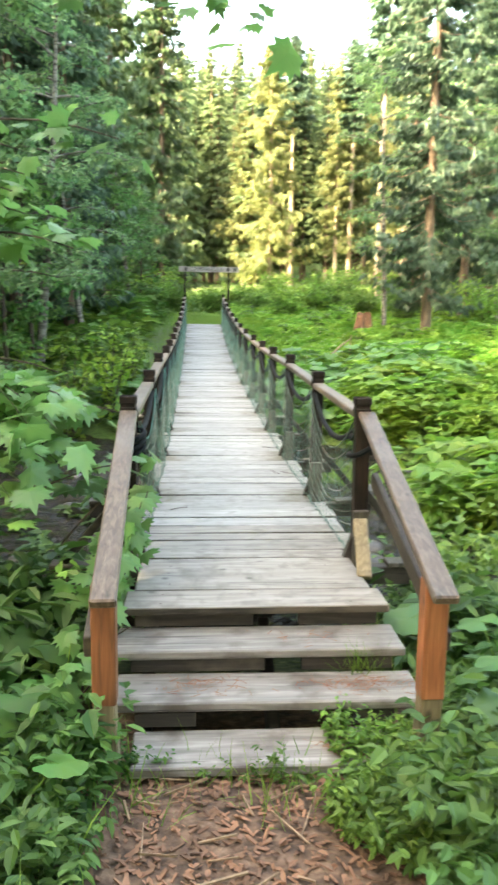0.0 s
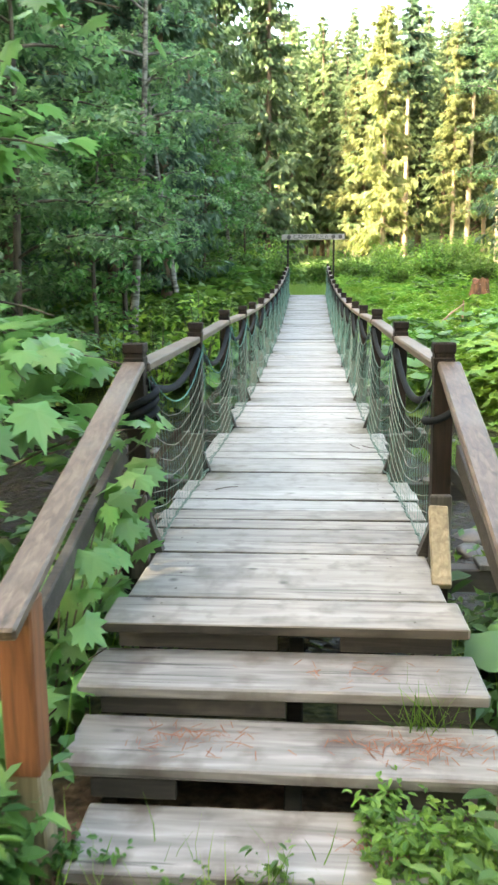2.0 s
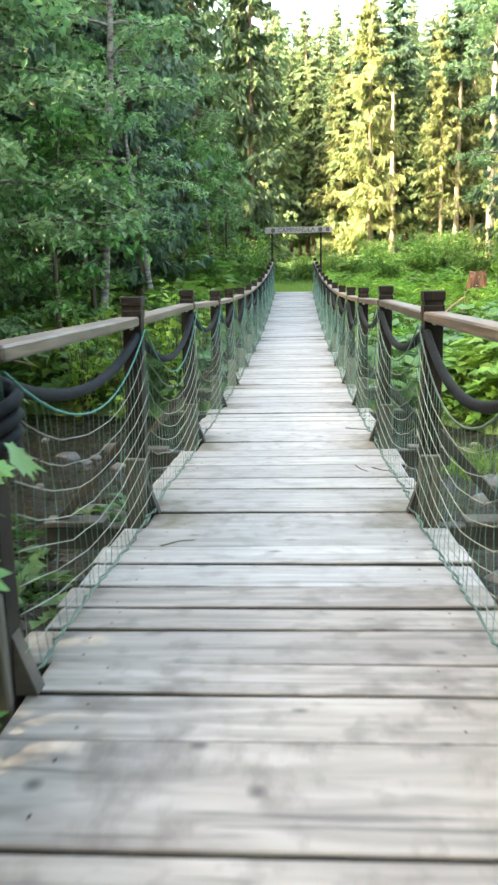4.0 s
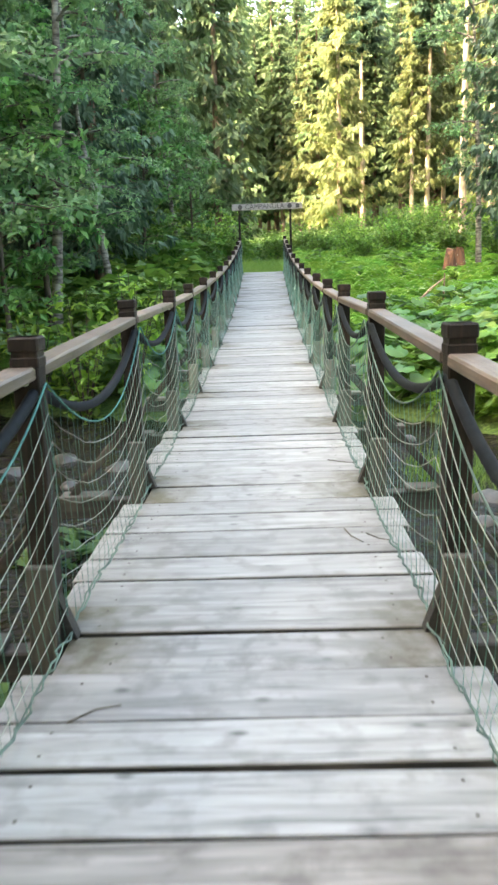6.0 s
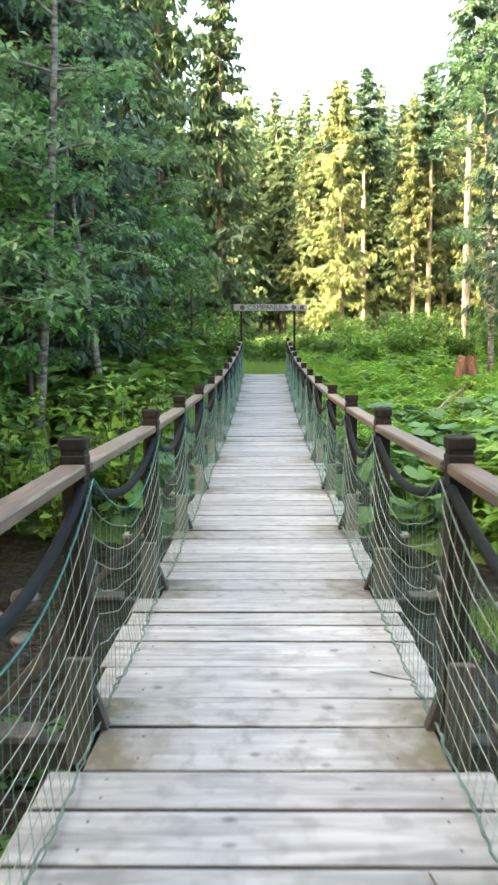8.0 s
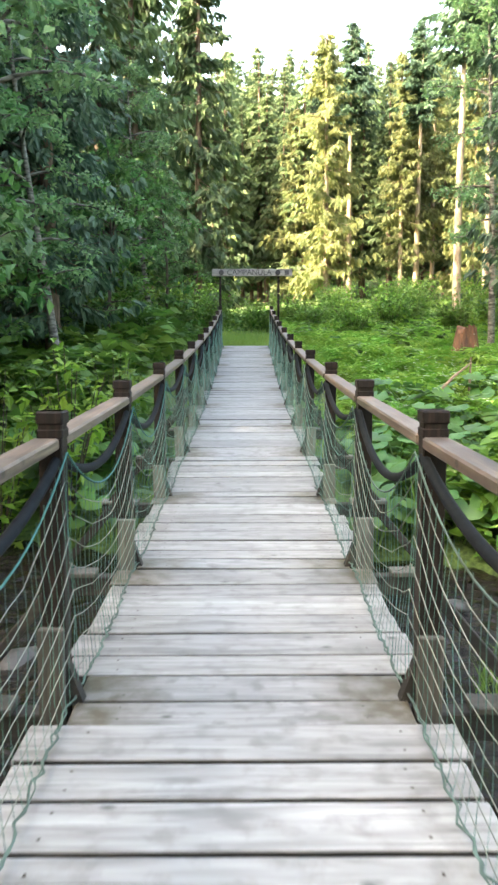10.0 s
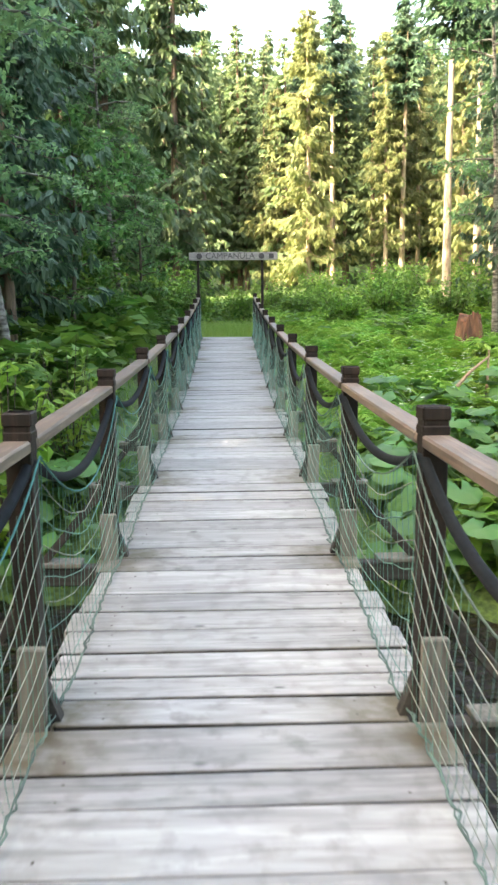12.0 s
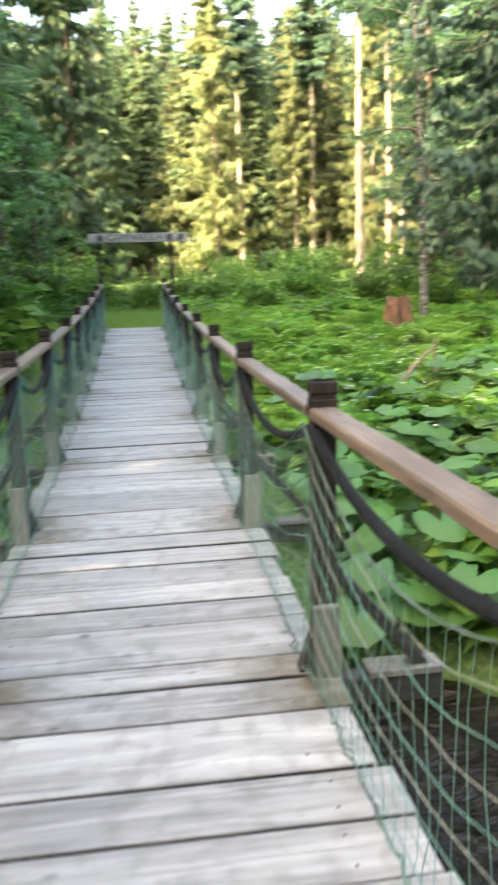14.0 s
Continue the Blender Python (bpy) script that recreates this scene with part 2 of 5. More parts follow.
M_FERN = leaf("fern_fronds", (0.1, 0.235, 0.03), (0.21, 0.37, 0.06), 0.5, 0.48)
M_STONE = plain("river_stone", (0.045, 0.04, 0.034), 0.45, spread=0.4, scale=9.0)
M_CHIP = plain("bark_chip", (0.17, 0.088, 0.054), 0.85, spread=0.6, scale=5.0)
M_PETAL = plain("white_petals", (0.75, 0.75, 0.7), 0.6, spread=0.1)
M_NEEDLE = plain("fallen_needles", (0.2, 0.078, 0.038), 0.8)
M_STRAW = plain("dry_stalk", (0.22, 0.15, 0.095), 0.8, spread=0.4)
M_STUMP = bark("rotten_stump_wood", (0.04, 0.02, 0.012), (0.16, 0.075, 0.04), 8.0)


def ground_material():
    m, n, l, p = material("forest_soil")
    co = n.new("ShaderNodeTexCoord")
    big, fine = n.new("ShaderNodeTexNoise"), n.new("ShaderNodeTexNoise")
    big.inputs["Scale"].default_value, big.inputs["Detail"].default_value = 0.6, 6
    fine.inputs["Scale"].default_value, fine.inputs["Detail"].default_value = 18.0, 8
    for t in (big, fine):
        l.new(co.outputs["Object"], t.inputs["Vector"])
    soil = ramp(n, l, fine.outputs[0], [(0.3, (0.032, 0.019, 0.012)), (0.52, (0.095, 0.056, 0.037)), (0.7, (0.18, 0.115, 0.078))])
    moss = ramp(n, l, fine.outputs[0], [(0.3, (0.02, 0.05, 0.012)), (0.7, (0.08, 0.15, 0.03))])
    mask = ramp(n, l, big.outputs[0], [(0.35, (0.7,) * 3), (0.55, (1.0,) * 3)])
    sep = n.new("ShaderNodeSeparateXYZ")
    l.new(co.outputs["Object"], sep.inputs[0])
    # the trodden path stays bare
    ax = n.new("ShaderNodeMath")
    ax.operation = "ABSOLUTE"
    l.new(sep.outputs[0], ax.inputs[0])
    wide = n.new("ShaderNodeMapRange")
    wide.inputs[1].default_value, wide.inputs[2].default_value = 0.7, 1.4
    l.new(ax.outputs[0], wide.inputs[0])
    fwd = n.new("ShaderNodeMapRange")
    fwd.inputs[1].default_value, fwd.inputs[2].default_value = -0.6, 1.0
    l.new(sep.outputs[1], fwd.inputs[0])
    off = n.new("ShaderNodeMath")
    off.operation = "MAXIMUM"
    l.new(wide.outputs[0], off.inputs[0])
    l.new(fwd.outputs[0], off.inputs[1])
    both = n.new("ShaderNodeMath")
    both.operation = "MULTIPLY"
    l.new(mask, both.inputs[0])
    l.new(off.outputs[0], both.inputs[1])
    l.new(mixed(n, l, "MIX", both.outputs[0], soil, moss), p.inputs["Base Color"])
    p.inputs["Roughness"].default_value = 0.95
    bump(n, l, fine.outputs[0], p, 0.8, 0.03)
    return m


def water_material():
    m, n, l, p = material("river_water")
    p.inputs["Base Color"].default_value = (0.011, 0.0075, 0.004, 1)
    p.inputs["Roughness"].default_value = 0.04
    p.inputs["IOR"].default_value = 1.33
    p.inputs["Specular IOR Level"].default_value = 0.42
    co = n.new("ShaderNodeTexCoord")
    mp = n.new("ShaderNodeMapping")
    mp.inputs["Scale"].default_value = (1.0, 2.2, 1.0)
    l.new(co.outputs["Object"], mp.inputs[0])
    w = n.new("ShaderNodeTexNoise")
    w.inputs["Scale"].default_value, w.inputs["Detail"].default_value, w.inputs["Distortion"].default_value = 5.0, 4, 0.8
    l.new(mp.outputs[0], w.inputs["Vector"])
    bump(n, l, w.outputs[0], p, 1.0, 0.12)
    return m


M_GROUND, M_WATER = ground_material(), water_material()


# ---- mesh helpers ----
def link(name, bm, mat, parent=None, label="", smooth=False):
    me = bpy.data.meshes.new(name)
    bm.to_mesh(me)
    bm.free()
    me.materials.append(mat)
    if smooth:
        me.shade_smooth()
    ob = new(name, me)
    ob.parent = parent
    return tagged(ob, label)


def part(name, bm, mat, parent, label="", smooth=False):
    return link(name, bm, mat, parent, label, smooth)


def sheet(name, verts, faces, mat, parent=None, smooth=False):
    me = bpy.data.meshes.new(name)
    me.from_pydata(verts.tolist() if hasattr(verts, "tolist") else verts, [], faces.tolist() if hasattr(faces, "tolist") else faces)
    me.materials.append(mat)
    if smooth:
        me.shade_smooth()
    ob = new(name, me)
    ob.parent = parent
    return ob


def add_box(bm, size, at=(0, 0, 0), turn=None, bevel=0.006):
    m = Matrix.Translation(at) @ (turn.to_4x4() if turn else Matrix())
    got = bmesh.ops.create_cube(bm, size=1.0, matrix=m @ Matrix.Diagonal((*size, 1)))
    if bevel:
        edges = list({e for v in got["verts"] for e in v.link_edges})
        bmesh.ops.bevel(bm, geom=edges, offset=bevel, segments=1, affect="EDGES")


def box(size, at=(0, 0, 0), turn=None, bevel=0.006):
    bm = bmesh.new()
    add_box(bm, size, at, turn, bevel)
    return bm


def beam(a, b, width, height, bevel=0.006):
    """A beam from a to b, its width level."""
    a, b = Vector(a), Vector(b)
    d = b - a
    y = d.normalized()
    x = y.cross(Vector((0, 0, 1))).normalized()
    z = x.cross(y)
    turn = Matrix((x, y, z)).transposed()
    return box((width, d.length, height), (a + b) / 2, turn, bevel)


def tube(points, radii, sides=6):
    """Vertices and quads of a tube along points."""
    pts = np.array(points, float)
    n = len(pts)
    rad = np.full(n, radii) if np.isscalar(radii) else np.array(radii, float)
    tan = np.gradient(pts, axis=0)
    tan /= np.linalg.norm(tan, axis=1)[:, None] + 1e-9
    ref = np.where(np.abs(tan[:, 2:3]) < 0.9, [[0, 0, 1.0]], [[1.0, 0, 0]])
    u = np.cross(tan, ref)
    u /= np.linalg.norm(u, axis=1)[:, None] + 1e-9
    v = np.cross(tan, u)
    ang = np.arange(sides) * 2 * math.pi / sides
    ring = np.cos(ang)[None, :, None] * u[:, None] + np.sin(ang)[None, :, None] * v[:, None]
    verts = (pts[:, None] + ring * rad[:, None, None]).reshape(-1, 3)
    i = np.arange(n - 1)[:, None] * sides
    j = np.arange(sides)[None]
    k = (j + 1) % sides
    faces = np.stack([i + j, i + k, i + sides + k, i + sides + j], -1).reshape(-1, 4)
    return verts, faces


def joined(pieces):
    vs, fs, n = [], [], 0
    for v, f in pieces:
        vs.append(v)
        fs.append(f + n)
        n += len(v)
    return np.concatenate(vs), np.concatenate(fs)


def turns(yaw, pitch, roll):
    """Rotation matrices, one for each row: roll about y, then pitch about x, then yaw about z."""
    cy, sy, cp, sp, cr, sr = np.cos(yaw), np.sin(yaw), np.cos(pitch), np.sin(pitch), np.cos(roll), np.sin(roll)
    o, z = np.ones_like(cy), np.zeros_like(cy)
    rz = np.stack([cy, -sy, z, sy, cy, z, z, z, o], -1).reshape(-1, 3, 3)
    rx = np.stack([o, z, z, z, cp, -sp, z, sp, cp], -1).reshape(-1, 3, 3)
    ry = np.stack([cr, z, sr, z, o, z, -sr, z, cr], -1).reshape(-1, 3, 3)
    return rz @ rx @ ry


def scatter(shape, places, rot, size):
    """Copies of a small shape (verts, faces) at places, as one pair of arrays."""
    v, f = shape
    size = np.asarray(size, float)
    if size.ndim == 1:
        size = size[:, None]
    vv = np.einsum("nij,nkj->nki", rot, v[None] * size[:, None, :]) + places[:, None]
    ff = f[None] + (np.arange(len(places)) * len(v))[:, None, None]
    return vv.reshape(-1, 3), ff.reshape(-1, f.shape[1])


rng = np.random.default_rng(7)

# leaf shapes: they point along +y from their stalk, and lie about level
LEAF_FOLD = (np.array([(0, 0, 0), (0.3, 0.45, 0.1), (0, 1, -0.08), (-0.3, 0.45, 0.1)], float), np.array([(0, 1, 2, 3)]))
OVAL = (np.array([(0, 0, 0), (0.22, 0.28, 0.07), (0.2, 0.66, 0.03), (0, 1, -0.12), (-0.2, 0.66, 0.03), (-0.22, 0.28, 0.07)], float), np.array([(0, 1, 2, 3), (0, 3, 4, 5)]))
SPRAY = (np.array([(0, 0, 0), (0.16, 0.3, -0.03), (0.1, 0.7, -0.1), (0, 1.0, -0.2), (-0.1, 0.7, -0.1), (-0.16, 0.3, -0.03)], float), np.array([(0, 1, 2, 3), (0, 3, 4, 5)]))
BLADE = (np.array([(-0.012, 0, 0), (0.012, 0, 0), (0.009, 0.12, 0.6), (-0.009, 0.12, 0.6), (0.001, 0.38, 1.0), (-0.001, 0.38, 1.0)], float), np.array([(0, 1, 2, 3), (3, 2, 4, 5)]))


def ground_z(x, y):
    """Height of the ground: near bank, river bed, meadow, wooded hill."""
    x, y = np.asarray(x, float), np.asarray(y, float)
    shift = 0.9 * np.sin(x * 0.16) + 0.4 * np.sin(x * 0.5 + 1.0)
    ys = [-400, -40, -6, -1.3, 0.6, 2.4, 12.0, 13.4, 17, 25.5, 40, 58, 75, 150, 240, 900]
    zs = [14.0, 2.5, -0.36, -0.42, -0.66, -1.5, -1.55, -0.72, -0.2, 0.98, 1.7, 2.9, 5.0, 26.0, 32.0, 32.0]
    fade = np.clip(np.abs(x) / 3.0, 0, 1)
    near_far_bank = np.clip((x - 2.3) * 1.2, 0, 3.2) * np.clip((y - 6) / 3, 0, 1)
    h = np.interp(y + shift * fade + near_far_bank, ys, zs)
    bar = np.hypot((x - 4.9) / 2.3, (y - 5.4) / 2.6) + 0.22 * np.sin(2.3 * x + 1.1 * y) * np.sin(1.9 * y - 0.7 * x)
    h = np.maximum(h, -0.98 - 0.75 * np.clip(bar - 0.75, 0, 1))
    h = h + np.clip(np.abs(x) - 9, 0, 60) * 0.03 * np.clip((y - 8) / 10, 0, 1)
    h = h - 0.3 * np.clip((x - 1.2) / 3.5, 0, 1) * np.clip((y - 14) / 6, 0, 1) * np.clip((34 - y) / 6, 0, 1)
    return h + 0.05 * np.sin(x * 1.7 + y * 0.6) * np.sin(y * 1.3 - x * 0.4) * np.clip(fade + (np.abs(y) > 30), 0.2, 1)


def deck_z(y):
    return -0.024 * y + 0.00264 * y * y


# ---- ground, water ----
def build_ground():
    def axis(near, far, step):
        a = np.arange(-near, near + 1e-6, step)
        b = near * (far / near) ** (np.arange(1, 26) / 25)
        return np.concatenate([-b[::-1], a, b])
    xs, ys = axis(30, 900, 0.5), axis(44, 900, 0.5) + 14
    gx, gy = np.meshgrid(xs, ys)
    v = np.stack([gx, gy, ground_z(gx, gy)], -1).reshape(-1, 3)
    w = len(xs)
    i, j = np.meshgrid(np.arange(w - 1), np.arange(len(ys) - 1))
    k = (j * w + i).reshape(-1)
    g = sheet("ground", v, np.stack([k, k + 1, k + w + 1, k + w], -1), M_GROUND, smooth=True)
    tagged(g, "brown forest soil with moss and a trodden path", "ground", kind="structure")
    fx = np.concatenate([[-90, -40, -20, -12], np.arange(-7, 7.01, 0.08), [12, 20, 40, 90]])
    fy = np.concatenate([[-3, 0], np.arange(1.0, 14.01, 0.08), [16.0]])
    gx, gy = np.meshgrid(fx, fy)
    near = (np.abs(gx) < 6.9) & (gy > 1.2) & (gy < 13.9)
    wave = sum(amp * np.sin(kx * gx + ky * gy + ph) for amp, kx, ky, ph in ((0.010, 7.0, 4.0, 0.0), (0.008, -5.0, 9.0, 1.3), (0.006, 13.0, -7.0, 2.1), (0.005, 3.0, 16.0, 0.7), (0.004, 19.0, 11.0, 4.0)))
    v = np.stack([gx, gy, -1.15 + 1.7 * wave * near], -1).reshape(-1, 3)
    w = len(fx)
    i, j = np.meshgrid(np.arange(w - 1), np.arange(len(fy) - 1))
    k = (j * w + i).reshape(-1)
    river = sheet("water", v, np.stack([k, k + 1, k + w + 1, k + w], -1), M_WATER, smooth=True)
    tagged(river, "brown shallow rippling river water under the bridge", "river", kind="structure")


build_ground()

# ---- the bridge ----
POST_Y = [0.58, 2.49, 4.56, 6.49, 8.27, 10.25, 12.4, 14.4, 16.4, 18.4, 20.35, 22.3, 24.2, 26.0]
POST_X, POST_H, DECK_END = 0.728, 1.15, 26.2
bridge = tagged(new("suspension_bridge"), "narrow wooden suspension footbridge with grey planks, dark posts and green netting", "footbridge")


def post_height(y):
    """The first posts of the bridge are a little shorter."""
    return np.interp(y, [0.58, 2.49, 4.56], [1.03, 1.09, POST_H])


def post_top(y):
    return float(deck_z(y) + post_height(y))


def build_posts():
    bm = box((0.09, 0.09, POST_H + 0.32), (0, 0, (POST_H - 0.32) / 2), bevel=0.004)
    post0 = bm
    me_post = bpy.data.meshes.new("post")
    # a cap that stands a little proud, with a groove under it
    add_box(post0, (0.103, 0.103, 0.05), (0, 0, POST_H - 0.025), None, 0.006)
    add_box(post0, (0.098, 0.098, 0.035), (0, 0, POST_H - 0.085), None, 0.004)
    post0.to_mesh(me_post)
    post0.free()
    me_post.materials.append(M_POST)
    bm = box((0.1, 0.04, 0.42), (0, 0, 0.2), bevel=0.006)
    me_sleeve = bpy.data.meshes.new("sleeve")
    bm.to_mesh(me_sleeve)
    bm.free()
    me_sleeve.materials.append(M_SLEEVE)
    me_sleeve_dark = me_sleeve.copy()
    me_sleeve_dark.materials.clear()
    me_sleeve_dark.materials.append(M_SLEEVE_DARK)
    bm = bmesh.new()
    bmesh.ops.create_cone(bm, cap_ends=True, segments=8, radius1=0.012, radius2=0.012, depth=0.02, matrix=Matrix.Rotation(radians(90), 4, "X"))
    me_bolt = bpy.data.meshes.new("bolt")
    bm.to_mesh(me_bolt)
    bm.free()
    me_bolt.materials.append(M_STEEL)
    rr = random.Random(3)
    for y in POST_Y:
        for side in (-1, 1):
            z = float(deck_z(y))
            p = new("post", me_post)
            p.parent = bridge
            lean = rr.uniform(-0.8, 0.8)
            short = POST_H - float(post_height(y))
            p.matrix_basis = pose(side * POST_X, y, z - short, rr.uniform(-0.6, 0.6), lean, rr.uniform(-2, 2))
            s = new("sleeve", me_sleeve if y > 7 else me_sleeve_dark)
            s.parent = p
            s["label"] = "pale grey replacement board" if y > 7 else "dark brown replacement board"
            s.matrix_basis = pose(rr.uniform(-0.008, 0.008), -0.067, short - 0.12 + rr.uniform(-0.03, 0.03), 0, rr.uniform(-1.5, 1.5), 0)
            b = new("bolt", me_bolt)
            b.parent = p
            b.matrix_basis = pose(0, -0.05, POST_H - 0.15)


def build_rails():
    for k, (y0, y1) in enumerate(zip(POST_Y[:-1], POST_Y[1:])):
        for side in (-1, 1):
            z0, z1 = post_top(y0) - 0.12, post_top(y1) - 0.12
            part("rail", beam((side * POST_X, y0 + 0.052, z0), (side * POST_X, y1 - 0.052, z1), 0.1, 0.045, 0.008), M_RAIL, bridge)
            # slack rubber-clad cable below the rail
            t = np.linspace(0, 1, 15)
            sag = 0.175 + 0.04 * math.sin(k * 2.3 + side)
            x = side * (POST_X - 0.03)
            pts = np.stack([np.full(15, x), y0 + (y1 - y0) * t, z0 - 0.06 + (z1 - z0) * t - sag * 4 * t * (1 - t)], -1)
            v, f = tube(pts, 0.021, 8)
            sheet("cable", v, f, M_HOSE, bridge, True)
            # teal edge rope of the net
            pts = np.stack([np.full(15, side * (POST_X - 0.065)), y0 + (y1 - y0) * t, z0 - 0.04 + (z1 - z0) * t - (sag + 0.1) * 4 * t * (1 - t)], -1)
            v, f = tube(pts, 0.0042, 5)
            sheet("edge_rope", v, f, M_TEAL if side < 0 else M_CORD, bridge, True)


def build_nets():
    r = np.random.default_rng(5)
    for k, (y0, y1) in enumerate(zip(POST_Y[:-1], POST_Y[1:])):
        for side in (-1, 1):
            pale, green = [], []
            t = np.linspace(0, 1, 13)
            za, zb = float(deck_z(y0)), float(deck_z(y1))
            rows = 9
            sag0 = 0.27 + 0.05 * math.sin(k * 2.3 + side)
            xb, xt = 0.65, POST_X - 0.06

            def where(s, u):
                """s along the bay, u from the deck (0) to the edge rope (1)."""
                top = za + (zb - za) * s + post_height(y0 + (y1 - y0) * s) - 0.16 - sag0 * 4 * s * (1 - s)
                low = za + (zb - za) * s + 0.02
                z = low + (top - low) * u - 0.05 * np.sin(u * math.pi) * 4 * s * (1 - s)
                x = xb + (xt - xb) * u ** 0.6 + 0.008 * np.sin(s * 6 + u * 7 + k)
                return np.stack([side * x, y0 + (y1 - y0) * s, z], -1)
            for i in range(1, rows):
                u = np.full(13, (i + 0.0) / rows) + r.normal(0, 0.006, 13)
                (green if k > 3 and i % 2 else pale).append(tube(where(t, np.clip(u, 0, 1)), 0.0021, 4))
            cols = 24
            for j in range(cols + 1):
                u = np.linspace(0, 1, 7)
                s = np.clip((j + 0.25 * np.sin(u * 5 + j)) / cols + r.normal(0, 0.004, 7), 0, 1)
                green.append(tube(where(s, u), 0.0011 if j % 4 else 0.0016, 3))
            # two slack cords twisted along the planks
            fine = np.linspace(0, 1, 44)
            twist = [tube(where(fine, np.full(44, 0.0)) + np.stack([r.normal(0, 0.007, 44), np.zeros(44), 0.006 + np.abs(r.normal(0, 0.006, 44))], -1), q, 5) for q in (0.0045, 0.003)]
            v, f = joined(twist)
            sheet("bottom_cord", v, f, M_CORD, bridge)
            v, f = joined(pale)
            sheet("netting", v, f, M_NETPALE, bridge)
            v, f = joined(green)
            sheet("green_netting", v, f, M_NET, bridge)


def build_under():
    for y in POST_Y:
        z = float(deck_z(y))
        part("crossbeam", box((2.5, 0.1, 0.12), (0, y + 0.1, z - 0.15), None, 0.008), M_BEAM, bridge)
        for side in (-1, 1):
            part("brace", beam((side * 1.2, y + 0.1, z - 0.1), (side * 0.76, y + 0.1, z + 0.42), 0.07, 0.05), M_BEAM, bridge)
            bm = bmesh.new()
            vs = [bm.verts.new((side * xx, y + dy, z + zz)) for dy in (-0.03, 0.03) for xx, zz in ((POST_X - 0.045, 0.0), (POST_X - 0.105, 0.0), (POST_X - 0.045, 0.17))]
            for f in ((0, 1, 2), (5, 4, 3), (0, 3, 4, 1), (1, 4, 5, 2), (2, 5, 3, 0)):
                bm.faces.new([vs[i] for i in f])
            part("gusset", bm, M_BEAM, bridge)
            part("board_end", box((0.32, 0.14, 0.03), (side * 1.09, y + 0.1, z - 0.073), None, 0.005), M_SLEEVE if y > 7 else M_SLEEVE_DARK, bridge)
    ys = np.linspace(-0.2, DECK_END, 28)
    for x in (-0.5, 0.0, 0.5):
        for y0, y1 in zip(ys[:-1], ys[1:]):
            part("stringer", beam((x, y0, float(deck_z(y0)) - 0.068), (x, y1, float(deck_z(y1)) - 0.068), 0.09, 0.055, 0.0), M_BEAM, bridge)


def build_planks():
    rr = random.Random(11)
    variants = []
    for i in range(8):
        bm = bmesh.new()
        bmesh.ops.create_cube(bm, size=1.0, matrix=Matrix.Diagonal((1.0, 1.0, 0.04, 1)))
        bmesh.ops.bevel(bm, geom=list(bm.edges), offset=0.006, segments=1, affect="EDGES")
        for v in bm.verts:
            v.co.z += 0.002 * math.sin(v.co.x * 5 + i) + (0.002 if v.co.y > 0 else -0.001) * math.cos(i)
        for nx in (-0.36, 0.36):
            for ny in (-0.27, 0.27):
                c = Vector((nx + 0.004 * math.sin(i * 7 + ny * 40), ny, 0.0215))
                bm.faces.new([bm.verts.new(c + Vector((0.0042 * math.cos(q), 0.026 * math.sin(q), 0.0))) for q in np.arange(6) * math.pi / 3]).material_index = 2
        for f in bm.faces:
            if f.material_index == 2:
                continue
            # faces towards the gaps and below take the painted gap shade
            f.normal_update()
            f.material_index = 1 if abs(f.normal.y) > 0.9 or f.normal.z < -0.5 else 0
        me = bpy.data.meshes.new("plank")
        bm.to_mesh(me)
        bm.free()
        damp, brown = me.copy(), me.copy()
        brown.materials.append(M_DECK_BROWN)
        me.materials.append(M_DECK)
        damp.materials.append(M_DECK_DAMP)
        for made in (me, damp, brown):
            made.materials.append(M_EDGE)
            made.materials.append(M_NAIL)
        variants.append((me, damp, brown))
    # joints along the deck; those listed as tight are barely open
    seams = [-0.36, -0.075, 0.33, 0.57, 0.76, 1.0, 1.2, 1.41, 1.68, 1.91, 2.21, 2.5, 2.76, 3.03, 3.31, 3.68, 3.97, 4.22, 4.57, 4.84, 5.19, 5.55, 5.81, 6.03, 6.28, 6.47, 6.71, 6.92,
             7.18, 7.42, 7.72, 7.91, 8.2, 8.42, 8.6, 8.84, 9.09, 9.33, 9.585, 9.955, 10.2, 10.39, 10.78, 11.02, 11.28, 11.59, 11.87, 12.14, 12.42, 12.7, 12.98, 13.22, 13.5, 13.76, 14.0, 14.26, 14.5, 14.88]
    tight = {2.21, 2.76, 5.19, 0.76, 6.28, 7.42, 11.28, 13.22, 12.42}
    while seams[-1] < DECK_END:
        seams.append(seams[-1] + rr.uniform(0.19, 0.28))
    for y0, y1 in zip(seams[:-1], seams[1:]):
        open0, open1 = (0.002 if q in tight else rr.choice((0.008, 0.010, 0.014)) for q in (y0, y1))
        yc, w = (y0 + open0 + y1 - open1) / 2, y1 - y0 - open0 - open1
        skew = rr.gauss(0, 0.12)
        skew += 2.2 * math.exp(-((yc - 12.15) / 0.4) ** 2) + 2.2 * math.exp(-((yc - 14.6) / 0.45) ** 2)
        if abs(skew) > 0.7:
            w -= 0.012
        # cut short beside the posts, running out under the net between them
        at_post = min(abs(yc - q + 0.02) for q in POST_Y)
        left, right = (0.655 if at_post < 0.15 else 0.768 + rr.uniform(-0.02, 0.03) for _ in range(2))
        if y0 < 0.5:
            left = right = 0.7 if y0 < -0.2 else 0.66
        p = new("plank", variants[rr.randrange(8)][2 if yc < 1.45 else at_post < 0.26])
        p.parent = bridge
        tilt = math.degrees(math.atan(-0.024 + 0.00528 * yc))
